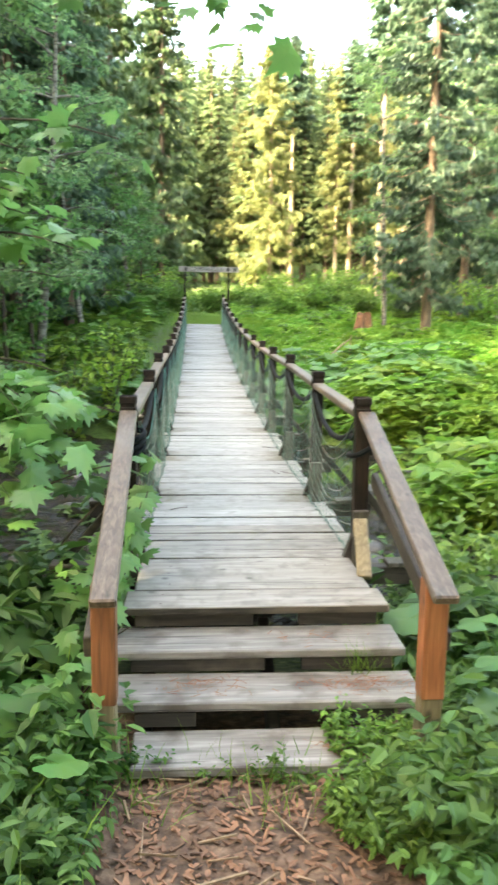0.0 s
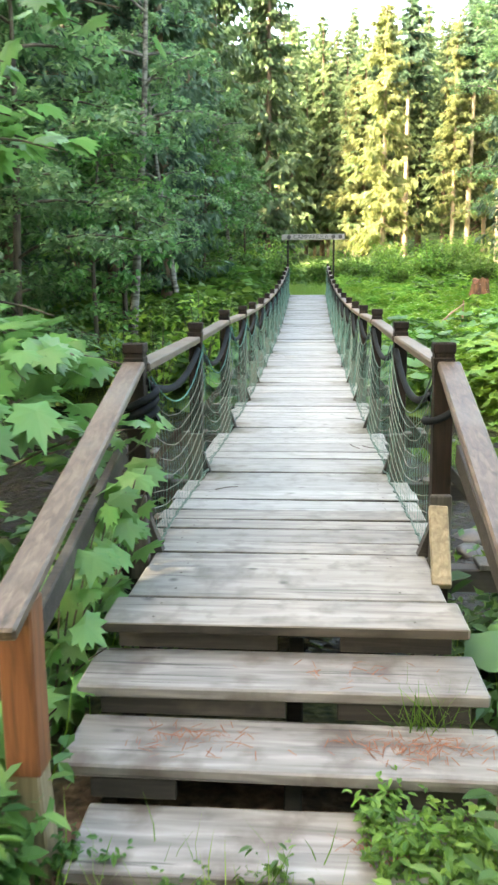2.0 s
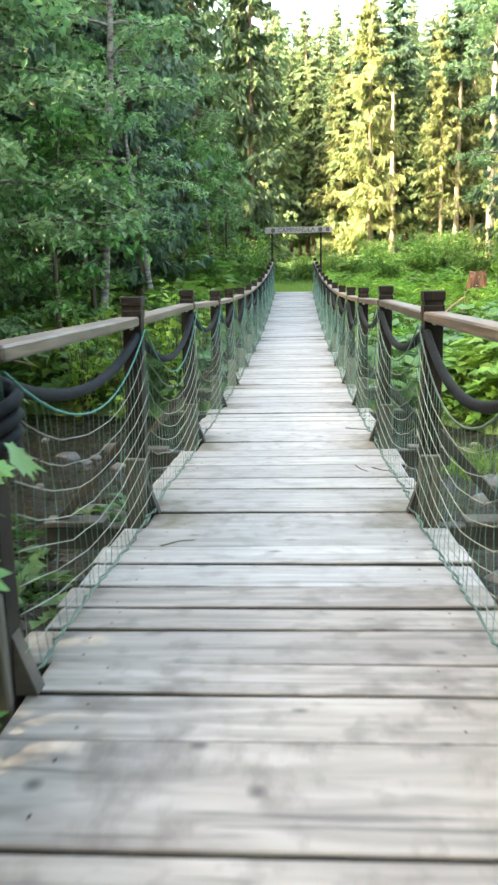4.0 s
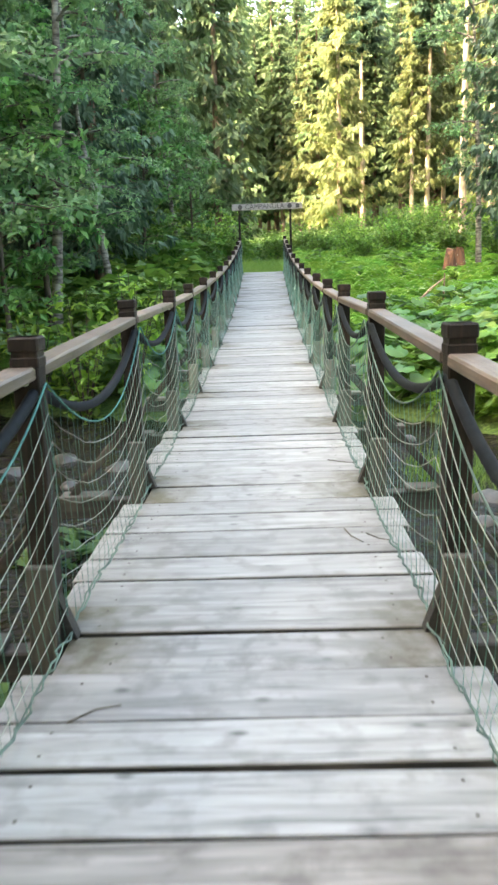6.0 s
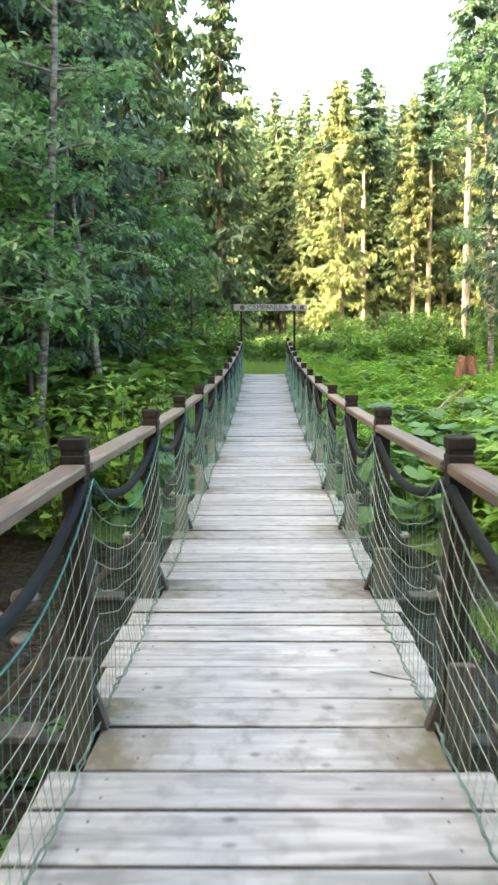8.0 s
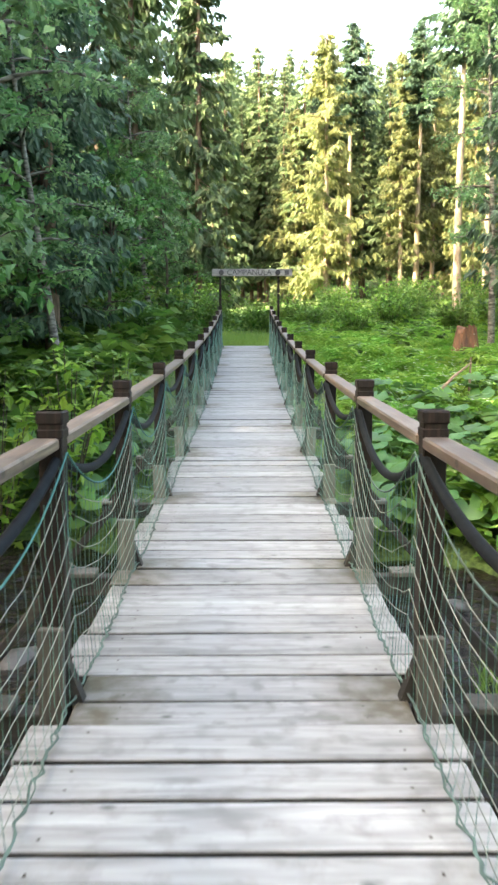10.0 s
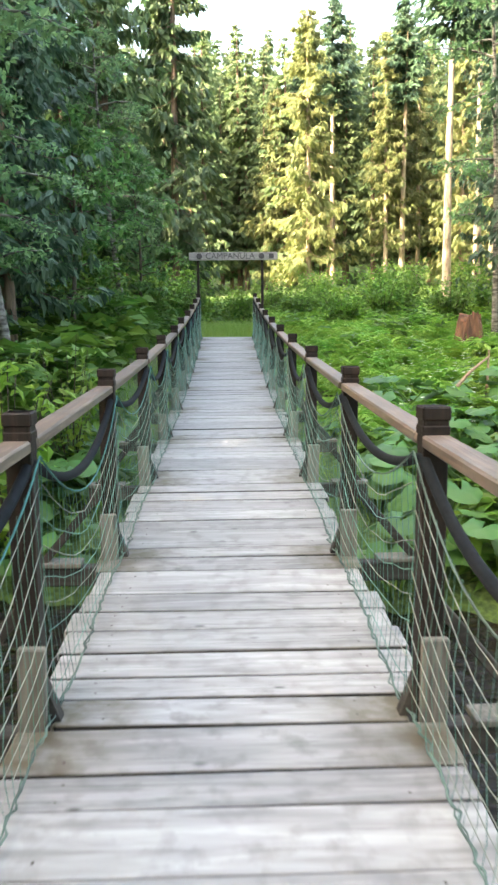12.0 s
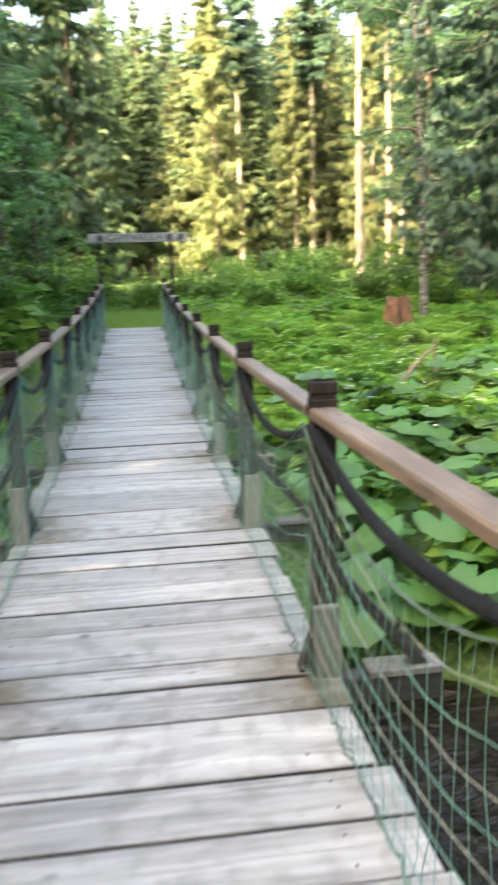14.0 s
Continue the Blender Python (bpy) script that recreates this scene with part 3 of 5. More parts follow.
        p.matrix_basis = pose((right - left) / 2, yc, float(deck_z(yc)) - 0.02 + rr.uniform(-0.003, 0.003), tilt + rr.gauss(0, 0.3), rr.gauss(0, 0.12), skew) @ Matrix.Diagonal((left + right, w, 1, 1))


def build_steps():
    steps = tagged(new("entrance_steps"), "three weathered wooden steps up to the bridge deck", "steps")
    for i, (y0, z, x0, x1) in enumerate(((-0.622, -0.112, -0.72, 0.72), (-0.922, -0.23, -0.7, 0.74), (-1.222, -0.362, -0.6, 0.55))):
        bm = box((x1 - x0, 0.31, 0.045), ((x0 + x1) / 2, y0 + 0.155, z - 0.0225), Matrix.Rotation(radians((0.3, -0.5, 0.4)[i]), 3, "Z"), 0.007)
        part("tread", bm, M_STEP, steps)
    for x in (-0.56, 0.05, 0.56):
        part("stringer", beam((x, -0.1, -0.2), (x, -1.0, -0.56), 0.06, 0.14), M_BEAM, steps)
    # riser boards, near black like the shade between treads, broken to leave openings
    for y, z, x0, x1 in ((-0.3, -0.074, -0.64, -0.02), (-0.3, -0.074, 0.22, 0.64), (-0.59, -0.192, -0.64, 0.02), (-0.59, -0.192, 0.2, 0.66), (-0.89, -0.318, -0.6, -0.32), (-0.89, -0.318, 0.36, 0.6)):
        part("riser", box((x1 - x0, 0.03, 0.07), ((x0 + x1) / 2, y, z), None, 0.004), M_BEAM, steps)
    for side, x, xr in ((-1, -0.7, -0.68), (1, 0.68, 0.66)):
        part("post", box((0.1, 0.1, 0.52), (x, -1.15, 0.165), None, 0.006), M_ORANGE, steps, "orange-brown stained post")
        part("post_foot", box((0.092, 0.096, 0.5), (x - side * 0.008, -1.144, -0.31), Matrix.Rotation(radians(side * 3), 3, "Y"), 0.006), M_YELLOW, steps, "pale unstained post foot")
        part("handrail", beam((xr, -1.37, 0.41), (side * (POST_X + 0.005), 0.53, 0.915), 0.105, 0.04, 0.008), M_RAIL, steps)
        part("lower_rail", beam((x + side * 0.072, -1.12, 0.13), (side * 0.8, 0.53, 0.5), 0.04, 0.1, 0.006), M_BEAM, steps)
    # reinforced foot that leans on the first post
    part("post_foot", beam((0.672, 0.14, -0.01), (0.69, 0.42, 0.27), 0.085, 0.045, 0.006), M_YELLOW, steps, "pale unstained post foot")


def build_gate():
    gate = tagged(new("entrance_gate"), "thin dark gate with a grey wooden name board", "gate")
    y = 26.15
    z0 = float(deck_z(26.0))
    for x in (-0.72, 0.92):
        part("gate_post", box((0.065, 0.065, 2.35), (x, y, z0 + 1.0), None, 0.006), M_POST, gate)
    board = part("name_board", box((2.25, 0.05, 0.2), (0.18, y - 0.08, z0 + 2.08), None, 0.006), M_SIGN, gate, "grey board with dark carved letters")
    cu = bpy.data.curves.new("letters", "FONT")
    cu.body, cu.size, cu.extrude, cu.align_x, cu.align_y = "CAMPANULA", 0.21, 0.004, "CENTER", "CENTER"
    tmp = bpy.data.objects.new("letters", cu)
    scene.collection.objects.link(tmp)
    dg = bpy.context.evaluated_depsgraph_get()
    me = bpy.data.meshes.new_from_object(tmp.evaluated_get(dg))
    bpy.data.objects.remove(tmp)
    me.materials.clear()
    me.materials.append(M_LETTER)
    t = new("lettering", me)
    t.parent = gate
    t.matrix_basis = pose(0.1, y - 0.108, z0 + 2.08, 90, 0, 0)
    for x in (-0.68, 0.9):
        bm = bmesh.new()
        bmesh.ops.create_cone(bm, cap_ends=True, segments=16, radius1=0.075, radius2=0.07, depth=0.03, matrix=Matrix.Translation((x, y - 0.12, z0 + 2.08)) @ Matrix.Rotation(radians(90), 4, "X"))
        part("disc", bm, M_LETTER, gate)
    part("emblem", box((0.12, 0.012, 0.12), (1.15, y - 0.112, z0 + 2.08), None, 0.003), M_LETTER, gate)


def build_coils():
    """Spare turns of the rubber-clad cable wound round the first posts."""
    for side, turns_n in ((-1, 3.5), (1, 1.5)):
        t = np.linspace(0, 1, 90)
        r = 0.078 + 0.012 * np.sin(t * 23)
        a = t * 2 * math.pi * turns_n
        pts = np.stack([side * POST_X + r * np.cos(a), POST_Y[0] + r * np.sin(a), 0.62 + 0.16 * t + 0.03 * np.sin(a + 1)], -1)
        v, f = tube(pts, 0.018, 7)
        sheet("cable_coil", v, f, M_HOSE, bridge, True)


build_posts()
build_coils()
build_rails()
build_nets()
build_under()
build_steps()
build_gate()


# ---- trees ----
def spruce_parts(height, seed, base_clear, radius, droop, steps=8, coarse=False):
    """Arrays of a trunk and of a crown of drooping boughs."""
    r = np.random.default_rng(seed)
    ts = np.linspace(0, 1, 12)
    trunk = tube(np.stack([0.12 * np.sin(ts * 3 + seed), 0.1 * np.cos(ts * 2 + seed), ts * height], -1), 0.011 * height * (1 - ts) ** 0.8 + 0.015, 8)
    boughs, place, yaw, pitch, size = [], [], [], [], []
    z = base_clear
    while z < height - 0.3:
        t = (z - base_clear) / (height - base_clear)
        reach = radius * (1 - t) ** 0.75 * (0.55 + 0.45 * min(1, t * 5 + 0.2)) + 0.15
        for a in r.uniform(0, 2 * math.pi, r.integers(4, 7)):
            length = reach * r.uniform(0.6, 1.15)
            s = np.linspace(0, 1, steps)
            out = s * length
            zz = z + 0.25 * out * (1 - t) * 0.4 - droop * length * s ** 1.6 + r.normal(0, 0.05)
            pts = np.stack([out * math.cos(a), out * math.sin(a), zz], -1)
            if not coarse:
                boughs.append(tube(pts[::3], np.linspace(0.022, 0.006, len(pts[::3])), 3))
            for q in range(steps):
                w = (0.25 + 0.75 * math.sin(min(1, (s[q] + 0.25)) * math.pi * 0.8)) * (0.28 * length + 0.22)
                for side in ((-1, 1) if coarse else (-1, 1, 0, -1, 1)):
                    place.append(pts[q] + r.normal(0, 0.06, 3))
                    yaw.append(a - math.pi / 2 + side * r.uniform(0.5, 1.1) + r.normal(0, 0.25))
                    pitch.append(-r.uniform(0.15, 0.75) - droop * 0.5)
                    size.append(w * r.uniform(0.7, 1.3))
        z += r.uniform(0.3, 0.5) * (0.6 + 0.4 * (1 - t)) * height / 20 * (1.7 if coarse else 1.0)
    n = len(place)
    crown = scatter(LEAF_FOLD if coarse else SPRAY, np.array(place), turns(np.array(yaw), np.array(pitch), r.normal(0, 0.5, n)), np.array(size) * (1.4 if coarse else 0.95))
    return joined([trunk] + boughs), crown


def curtain_spruce_parts(height, seed, base_clear, radius, sprays=6, fine=1.0):
    """A tall spruce with an open, column-like crown: limbs swing out and foliage hangs below them."""
    r = np.random.default_rng(seed)
    ts = np.linspace(0, 1, 14)
    trunk = tube(np.stack([0.1 * np.sin(ts * 3 + seed), 0.1 * np.cos(ts * 2 + seed), ts * height], -1), 0.0095 * height * (1 - ts) ** 0.75 + 0.02, 8)
    limbs, place, yaw, pitch, size = [], [], [], [], []
    # dead stubs below the crown
    for z in np.arange(1.6, base_clear, 0.35):
        a, q = r.uniform(0, 6.28), r.uniform(0.5, 1.8)
        limbs.append(tube([(0, 0, z), (0.5 * q * math.cos(a), 0.5 * q * math.sin(a), z - 0.05), (q * math.cos(a), q * math.sin(a), z - 0.3)], [0.022, 0.014, 0.006], 3))
    z = base_clear
    while z < height - 0.25:
        t = (z - base_clear) / (height - base_clear)
        reach = radius * (1 - t) ** 0.6 * (0.7 + 0.3 * min(1, t * 6)) + 0.12
        for a in r.uniform(0, 2 * math.pi, r.integers(3, 6)):
            length = reach * r.uniform(0.45, 1.12)
            s = np.linspace(0, 1, 8)
            out = s * length
            zz = z - 0.32 * length * np.sin(s * 2.4) * (1 - 0.5 * t) + r.normal(0, 0.08)
            bend = a + 0.25 * r.normal() * s
            pts = np.stack([out * np.cos(bend), out * np.sin(bend), zz], -1)
            limbs.append(tube(pts[::2], np.linspace(0.026, 0.006, 4), 3))
            for q in range(1, 8):
                for _ in range(sprays):
                    place.append(pts[q] + r.normal(0, 0.07, 3) - [0, 0, 0.05])
                    yaw.append(a - math.pi / 2 + r.choice((-1, 1)) * r.uniform(0.2, 1.3))
                    pitch.append(-r.uniform(0.25, 1.25))
                    size.append((0.25 + 0.16 * length * math.sin(min(1, s[q] + 0.2) * math.pi * 0.8)) * r.uniform(0.6, 1.3))
        z += r.uniform(0.28, 0.62) * (1.15 - 0.55 * t)
    n = len(place)
    sz = np.array(size) * fine
    crown = scatter(SPRAY, np.array(place), turns(np.array(yaw), np.array(pitch), r.normal(0, 0.6, n)), np.stack([sz * 1.3, sz, sz], -1))
    return joined([trunk] + limbs), crown


def broad_parts(height, seed, clear, radius, leaves, leaf_size, lean=0.0):
    """Arrays of a forked trunk with limbs, and of a crown of leaves in clumps along the twigs."""
    r = np.random.default_rng(seed)
    ts = np.linspace(0, 1, 12)
    stem = np.stack([lean * ts * height + 0.15 * np.sin(ts * 4 + seed), 0.12 * np.sin(ts * 3 + seed * 2), ts * height], -1)
    wood_bits = [tube(stem, 0.010 * height * (1 - ts) ** 0.9 + 0.012, 8)]
    ends = []
    for i in range(26):
        t = clear / height + (1 - clear / height) * (i + r.random()) / 26
        p0 = np.array([np.interp(t, ts, stem[:, c]) for c in range(3)])
        a = i * 2.4 + r.normal(0, 0.4)
        f = (t - clear / height) / (1 - clear / height)
        reach = radius * (0.45 + 0.9 * math.sin(math.pi * min(1, f * 0.85 + 0.12))) * r.uniform(0.65, 1.15)
        s = np.linspace(0, 1, 7)
        rise = r.uniform(0.2, 0.7)
        limb = p0 + np.stack([np.cos(a + 0.3 * s) * reach * s, np.sin(a + 0.3 * s) * reach * s, rise * reach * s - 0.35 * reach * s ** 2], -1)
        wood_bits.append(tube(limb, np.linspace(0.035, 0.008, 7) * height / 10, 4))
        for q in range(2, 7):
            for _ in range(2):
                d = r.normal(0, 1, 3) * [1, 1, 0.5]
                d /= np.linalg.norm(d)
                tip = limb[q] + d * r.uniform(0.3, 0.9) * radius * 0.32
                wood_bits.append(tube([limb[q], (limb[q] + tip) / 2 + [0, 0, 0.04], tip], [0.011, 0.007, 0.004], 3))
                ends.append((limb[q], tip))
    n = leaves
    pick = r.integers(0, len(ends), n)
    e = np.array(ends)
    u = r.uniform(0.1, 1.15, n)[:, None]
    pos = e[pick, 0] * (1 - u) + e[pick, 1] * u + r.normal(0, 0.13 * radius * 0.5, (n, 3)) * [1, 1, 0.6]
    crown = scatter(LEAF_FOLD, pos, turns(r.uniform(0, 6.28, n), r.normal(-0.35, 0.5, n), r.normal(0, 0.5, n)), leaf_size * r.uniform(0.6, 1.3, n))
    return joined(wood_bits), crown


def tree(name, parts, bark_mat, crown_mat, label):
    t = tagged(new(name), label, "tree", group="woodland trees")
    v, f = parts[0]
    sheet("trunk", v, f, bark_mat, t, True)
    v, f = parts[1]
    sheet("crown", v, f, crown_mat, t)
    return t


def stand(ob, x, y, scale=1.0, turn=0.0, first=False):
    m = pose(x, y, float(ground_z(x, y)) - 0.08, 0, 0, turn)
    if first:
        ob.matrix_basis = m @ Matrix.Diagonal((scale, scale, scale, 1))
        return ob
    c = copy_thing(ob, m)
    c.scale = (scale, scale, scale)
    return c


def plant_all(ob, spots):
    for i, (x, y, s) in enumerate(spots):
        stand(ob, x, y, s, (i * 137.5) % 360, i == 0)


spruce_a = tree("spruce_tree", curtain_spruce_parts(20, 1, 2.0, 4.0), M_PINE, M_SPRUCE_SUN, "tall sunlit spruce with hanging yellow-green boughs at the meadow edge")
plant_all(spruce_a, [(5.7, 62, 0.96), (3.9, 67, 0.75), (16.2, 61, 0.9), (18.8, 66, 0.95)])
spruce_d = tree("spruce_tree", curtain_spruce_parts(22, 14, 4.4, 2.7), M_PINE, M_SPRUCE_SUN, "slender sunlit spruce with a bare lower trunk")
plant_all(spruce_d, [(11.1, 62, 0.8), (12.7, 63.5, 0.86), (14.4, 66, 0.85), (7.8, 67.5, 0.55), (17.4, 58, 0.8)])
spruce_b = tree("spruce_tree", curtain_spruce_parts(23, 2, 2.4, 3.0, 13, 0.6), M_BARK, M_SPRUCE_SHADE, "tall dark green spruce in the woodland")
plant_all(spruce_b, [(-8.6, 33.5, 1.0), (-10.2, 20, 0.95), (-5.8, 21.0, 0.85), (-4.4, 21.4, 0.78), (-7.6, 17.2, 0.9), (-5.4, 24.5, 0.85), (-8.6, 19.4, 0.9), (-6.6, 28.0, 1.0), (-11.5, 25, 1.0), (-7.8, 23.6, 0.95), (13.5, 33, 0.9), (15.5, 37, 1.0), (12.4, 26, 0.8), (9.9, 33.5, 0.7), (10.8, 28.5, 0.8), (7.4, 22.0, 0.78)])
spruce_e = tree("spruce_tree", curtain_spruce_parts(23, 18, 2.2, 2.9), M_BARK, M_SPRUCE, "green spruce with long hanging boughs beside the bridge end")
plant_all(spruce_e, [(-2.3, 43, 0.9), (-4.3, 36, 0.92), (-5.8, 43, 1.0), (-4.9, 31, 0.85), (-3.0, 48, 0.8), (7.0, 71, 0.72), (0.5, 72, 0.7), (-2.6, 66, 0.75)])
spruce_c = tree("spruce_tree", spruce_parts(24, 6, 3.0, 3.0, 0.3, 4, True), M_BARK, M_SPRUCE_HILL, "dark green spruce of the hillside and the added sun-blocking wood")
spots = []
rs = random.Random(21)
for k in range(120):
    spots.append((-24 + k * 0.72 + rs.uniform(-1, 1), 72 + (k * 7 % 6) * 8.5 + rs.uniform(-2, 2), rs.uniform(0.74, 0.9) + 0.02 * (k * 7 % 6)))
# added, unseen deep wood on the left keeps the bridge shaded; a sunlit clearing beyond
for k in range(64):
    y = -14 + k * 0.93
    if (y > 17 and k % 3) or 4 < y <= 17:
        continue
    spots.append((-12.5 - (k * 7 % 6) * 3.4 - max(0, 14 - y) * 0.1 + rs.uniform(-1, 1), y, rs.uniform(0.9, 1.1)))
# three more trees added to stop sun patches on the deck
spots += [(-15, 13.2, 1.05), (-13.2, 16.8, 1.0), (-17, 9.5, 1.0)]
for k in range(30):
    spots.append((-14 + k * 1.55 + rs.uniform(-0.5, 0.5), 67 + (k * 3 % 4) * 1.6, rs.uniform(0.62, 0.82)))
for k in range(14):
    spots.append((rs.uniform(20, 42), rs.uniform(26, 66), rs.uniform(0.8, 1.0)))
# unseen rows behind, added to enclose the place and hold back sun
for k in range(34):
    spots.append((-38 + k * 2.3 + rs.uniform(-0.8, 0.8), -13 - (k * 5 % 3) * 6 + rs.uniform(-1, 1), rs.uniform(0.9, 1.1)))
plant_all(spruce_c, spots)
def build_hill_forest():
    """The wooded slope behind the meadow, a closed canopy of uneven crowns."""
    r = np.random.default_rng(23)
    kinds = [spruce_parts(20, 31 + k, 5.0, 2.7, 0.26, 3, True)[1] for k in range(3)]
    n = 330
    x = np.concatenate([r.uniform(-26, 62, n - 60), r.uniform(-10, 30, 60)])
    y = np.concatenate([r.uniform(84, 168, n - 60), r.uniform(78, 100, 60)])
    out = []
    for i in range(n):
        v, f = kinds[i % 3]
        a, q = r.uniform(0, 6.28), r.uniform(0.7, 1.0)
        c, d = math.cos(a), math.sin(a)
        turn = np.array([(c, -d, 0), (d, c, 0), (0, 0, 1)])
        out.append(((v * [q * 1.2, q * 1.2, q * r.uniform(0.85, 1.1)]) @ turn.T + [x[i], y[i], float(ground_z(x[i], y[i]))], f))
    v, f = joined(out)
    tagged(sheet("hillside_forest", v, f, M_SPRUCE_HILL), "sunlit green conifer forest covering the far hillside", "forest", kind="stuff")


build_hill_forest()
pine = tree("pine_tree", spruce_parts(21, 4, 13.5, 2.2, 0.15), M_PINE, M_SPRUCE_SHADE, "slender pine with a bare pale trunk")
plant_all(pine, [(11.5, 47, 1.0), (13.3, 48.5, 1.0), (12.4, 62, 0.95), (8.0, 66, 1.0), (6.3, 68, 0.95)])

broad_a = tree("alder_tree", broad_parts(12, 5, 2.0, 2.6, 8200, 0.19), M_TWIG, M_LEAF, "leafy dark green alder on the river bank")
# the alder at (-11, 5.5) is added out of view to block sun
spots = [(-5.7, 12.6, 0.9), (-7.6, 14.2, 1.15), (-11, 5.5, 1.2), (-8.5, 12.5, 1.2), (-10.5, 15, 1.4), (-12.5, 9.5, 1.2), (16.5, 39, 1.3), (-9.5, 0.5, 1.1), (9.5, -2, 1.1), (12.5, 11, 1.2), (18, 46, 1.3)]
plant_all(broad_a, spots)
young = tree("maple_tree", broad_parts(6, 9, 1.3, 1.2, 2000, 0.19, 0.03), M_TWIG, M_MAPLE, "slender young maple with light green leaves under taller trees")
plant_all(young, [(-4.7, 14.6, 0.95), (-4.7, 17.2, 1.15), (-3.5, 24.0, 0.9), (-6.4, 13.4, 1.0), (-2.7, 30.5, 0.9), (-4.0, 28.0, 1.1)])
birch = tree("birch_tree", broad_parts(11, 8, 3.2, 1.5, 4200, 0.15, -0.08), M_BIRCH, M_LEAF, "thin leaning birch with a pale trunk")
plant_all(birch, [(-3.45, 18.2, 0.8), (-4.3, 16.4, 1.05), (-9.4, 15.5, 0.85), (6.7, 25.5, 0.9), (11, 25, 1.1), (-2.9, 28, 0.8), (-6.6, 12.6, 0.8)])


# ---- low growth ----
def herb_shape():
    """A stalk with several small leaves, as one clump."""
    r = np.random.default_rng(31)
    n = 26
    h = r.uniform(0.15, 1.0, n)
    a = np.arange(n) * 2.4
    pos = np.stack([0.1 * np.cos(a) * r.random(n), 0.1 * np.sin(a) * r.random(n), h * 0.85], -1)
    return scatter(LEAF_FOLD, pos, turns(a, r.normal(-0.1, 0.35, n), r.normal(0, 0.3, n)), r.uniform(0.18, 0.42, n))


def fern_shape():
    r = np.random.default_rng(33)
    place, yaw, pitch, roll, size = [], [], [], [], []
    for k in range(9):
        a = k * 0.7 + r.normal(0, 0.15)
        for i in range(9):
            s = (i + 1) / 9
            out, up = 0.75 * s, 0.62 * math.sin(s * 2.1)
            for side in (-1, 1):
                place.append((out * math.cos(a), out * math.sin(a), up))
                yaw.append(a - math.pi / 2 + side * 1.15)
                pitch.append(-0.15)
                roll.append(0)
                size.append(0.3 * math.sin(min(1, 0.25 + s * 0.75) * math.pi) + 0.05)
    return scatter(LEAF_FOLD, np.array(place), turns(np.array(yaw), np.array(pitch), np.array(roll)), np.stack([np.array(size) * 0.5, np.array(size), np.array(size)], -1))


def bank_herb_shape():
    """A taller leafy stalk for the near bank, leaves in whorls."""
    r = np.random.default_rng(35)
    n = 34
    h = np.linspace(0.12, 1.0, n) + r.normal(0, 0.04, n)
    a = np.arange(n) * 2.4 + r.normal(0, 0.3, n)
    stalk = np.array([(0, 0, 0), (0.5, 0.1, 0), (-0.3, 0.45, 0)])[np.arange(n) % 3] * 0.8
    pos = np.stack([stalk[:, 0] * h, stalk[:, 1] * h, h * 0.9], -1)
    return scatter(OVAL, pos, turns(a, r.normal(-0.2, 0.35, n), r.normal(0, 0.35, n)), r.uniform(0.16, 0.34, n))


HERB, FERN, BANK_HERB = herb_shape(), fern_shape(), bank_herb_shape()


def strew(name, shape, xs, ys, size, mat, label, category, r, tilt=0.15, lift=0.0):
    n = len(xs)
    pos = np.stack([xs, ys, ground_z(xs, ys) + lift], -1)
    v, f = scatter(shape, pos, turns(r.uniform(0, 6.28, n), r.normal(0, tilt, n), r.normal(0, tilt, n)), size)
    return tagged(sheet(name, v, f, mat), label, category, kind="stuff")


def spread(r, n, x0, x1, y0, y1, keep):
    x, y = r.uniform(x0, x1, n), r.uniform(y0, y1, n)
    k = keep(x, y)
    return x[k], y[k]


def dry(x, y):
    return ground_z(x, y) > -1.12


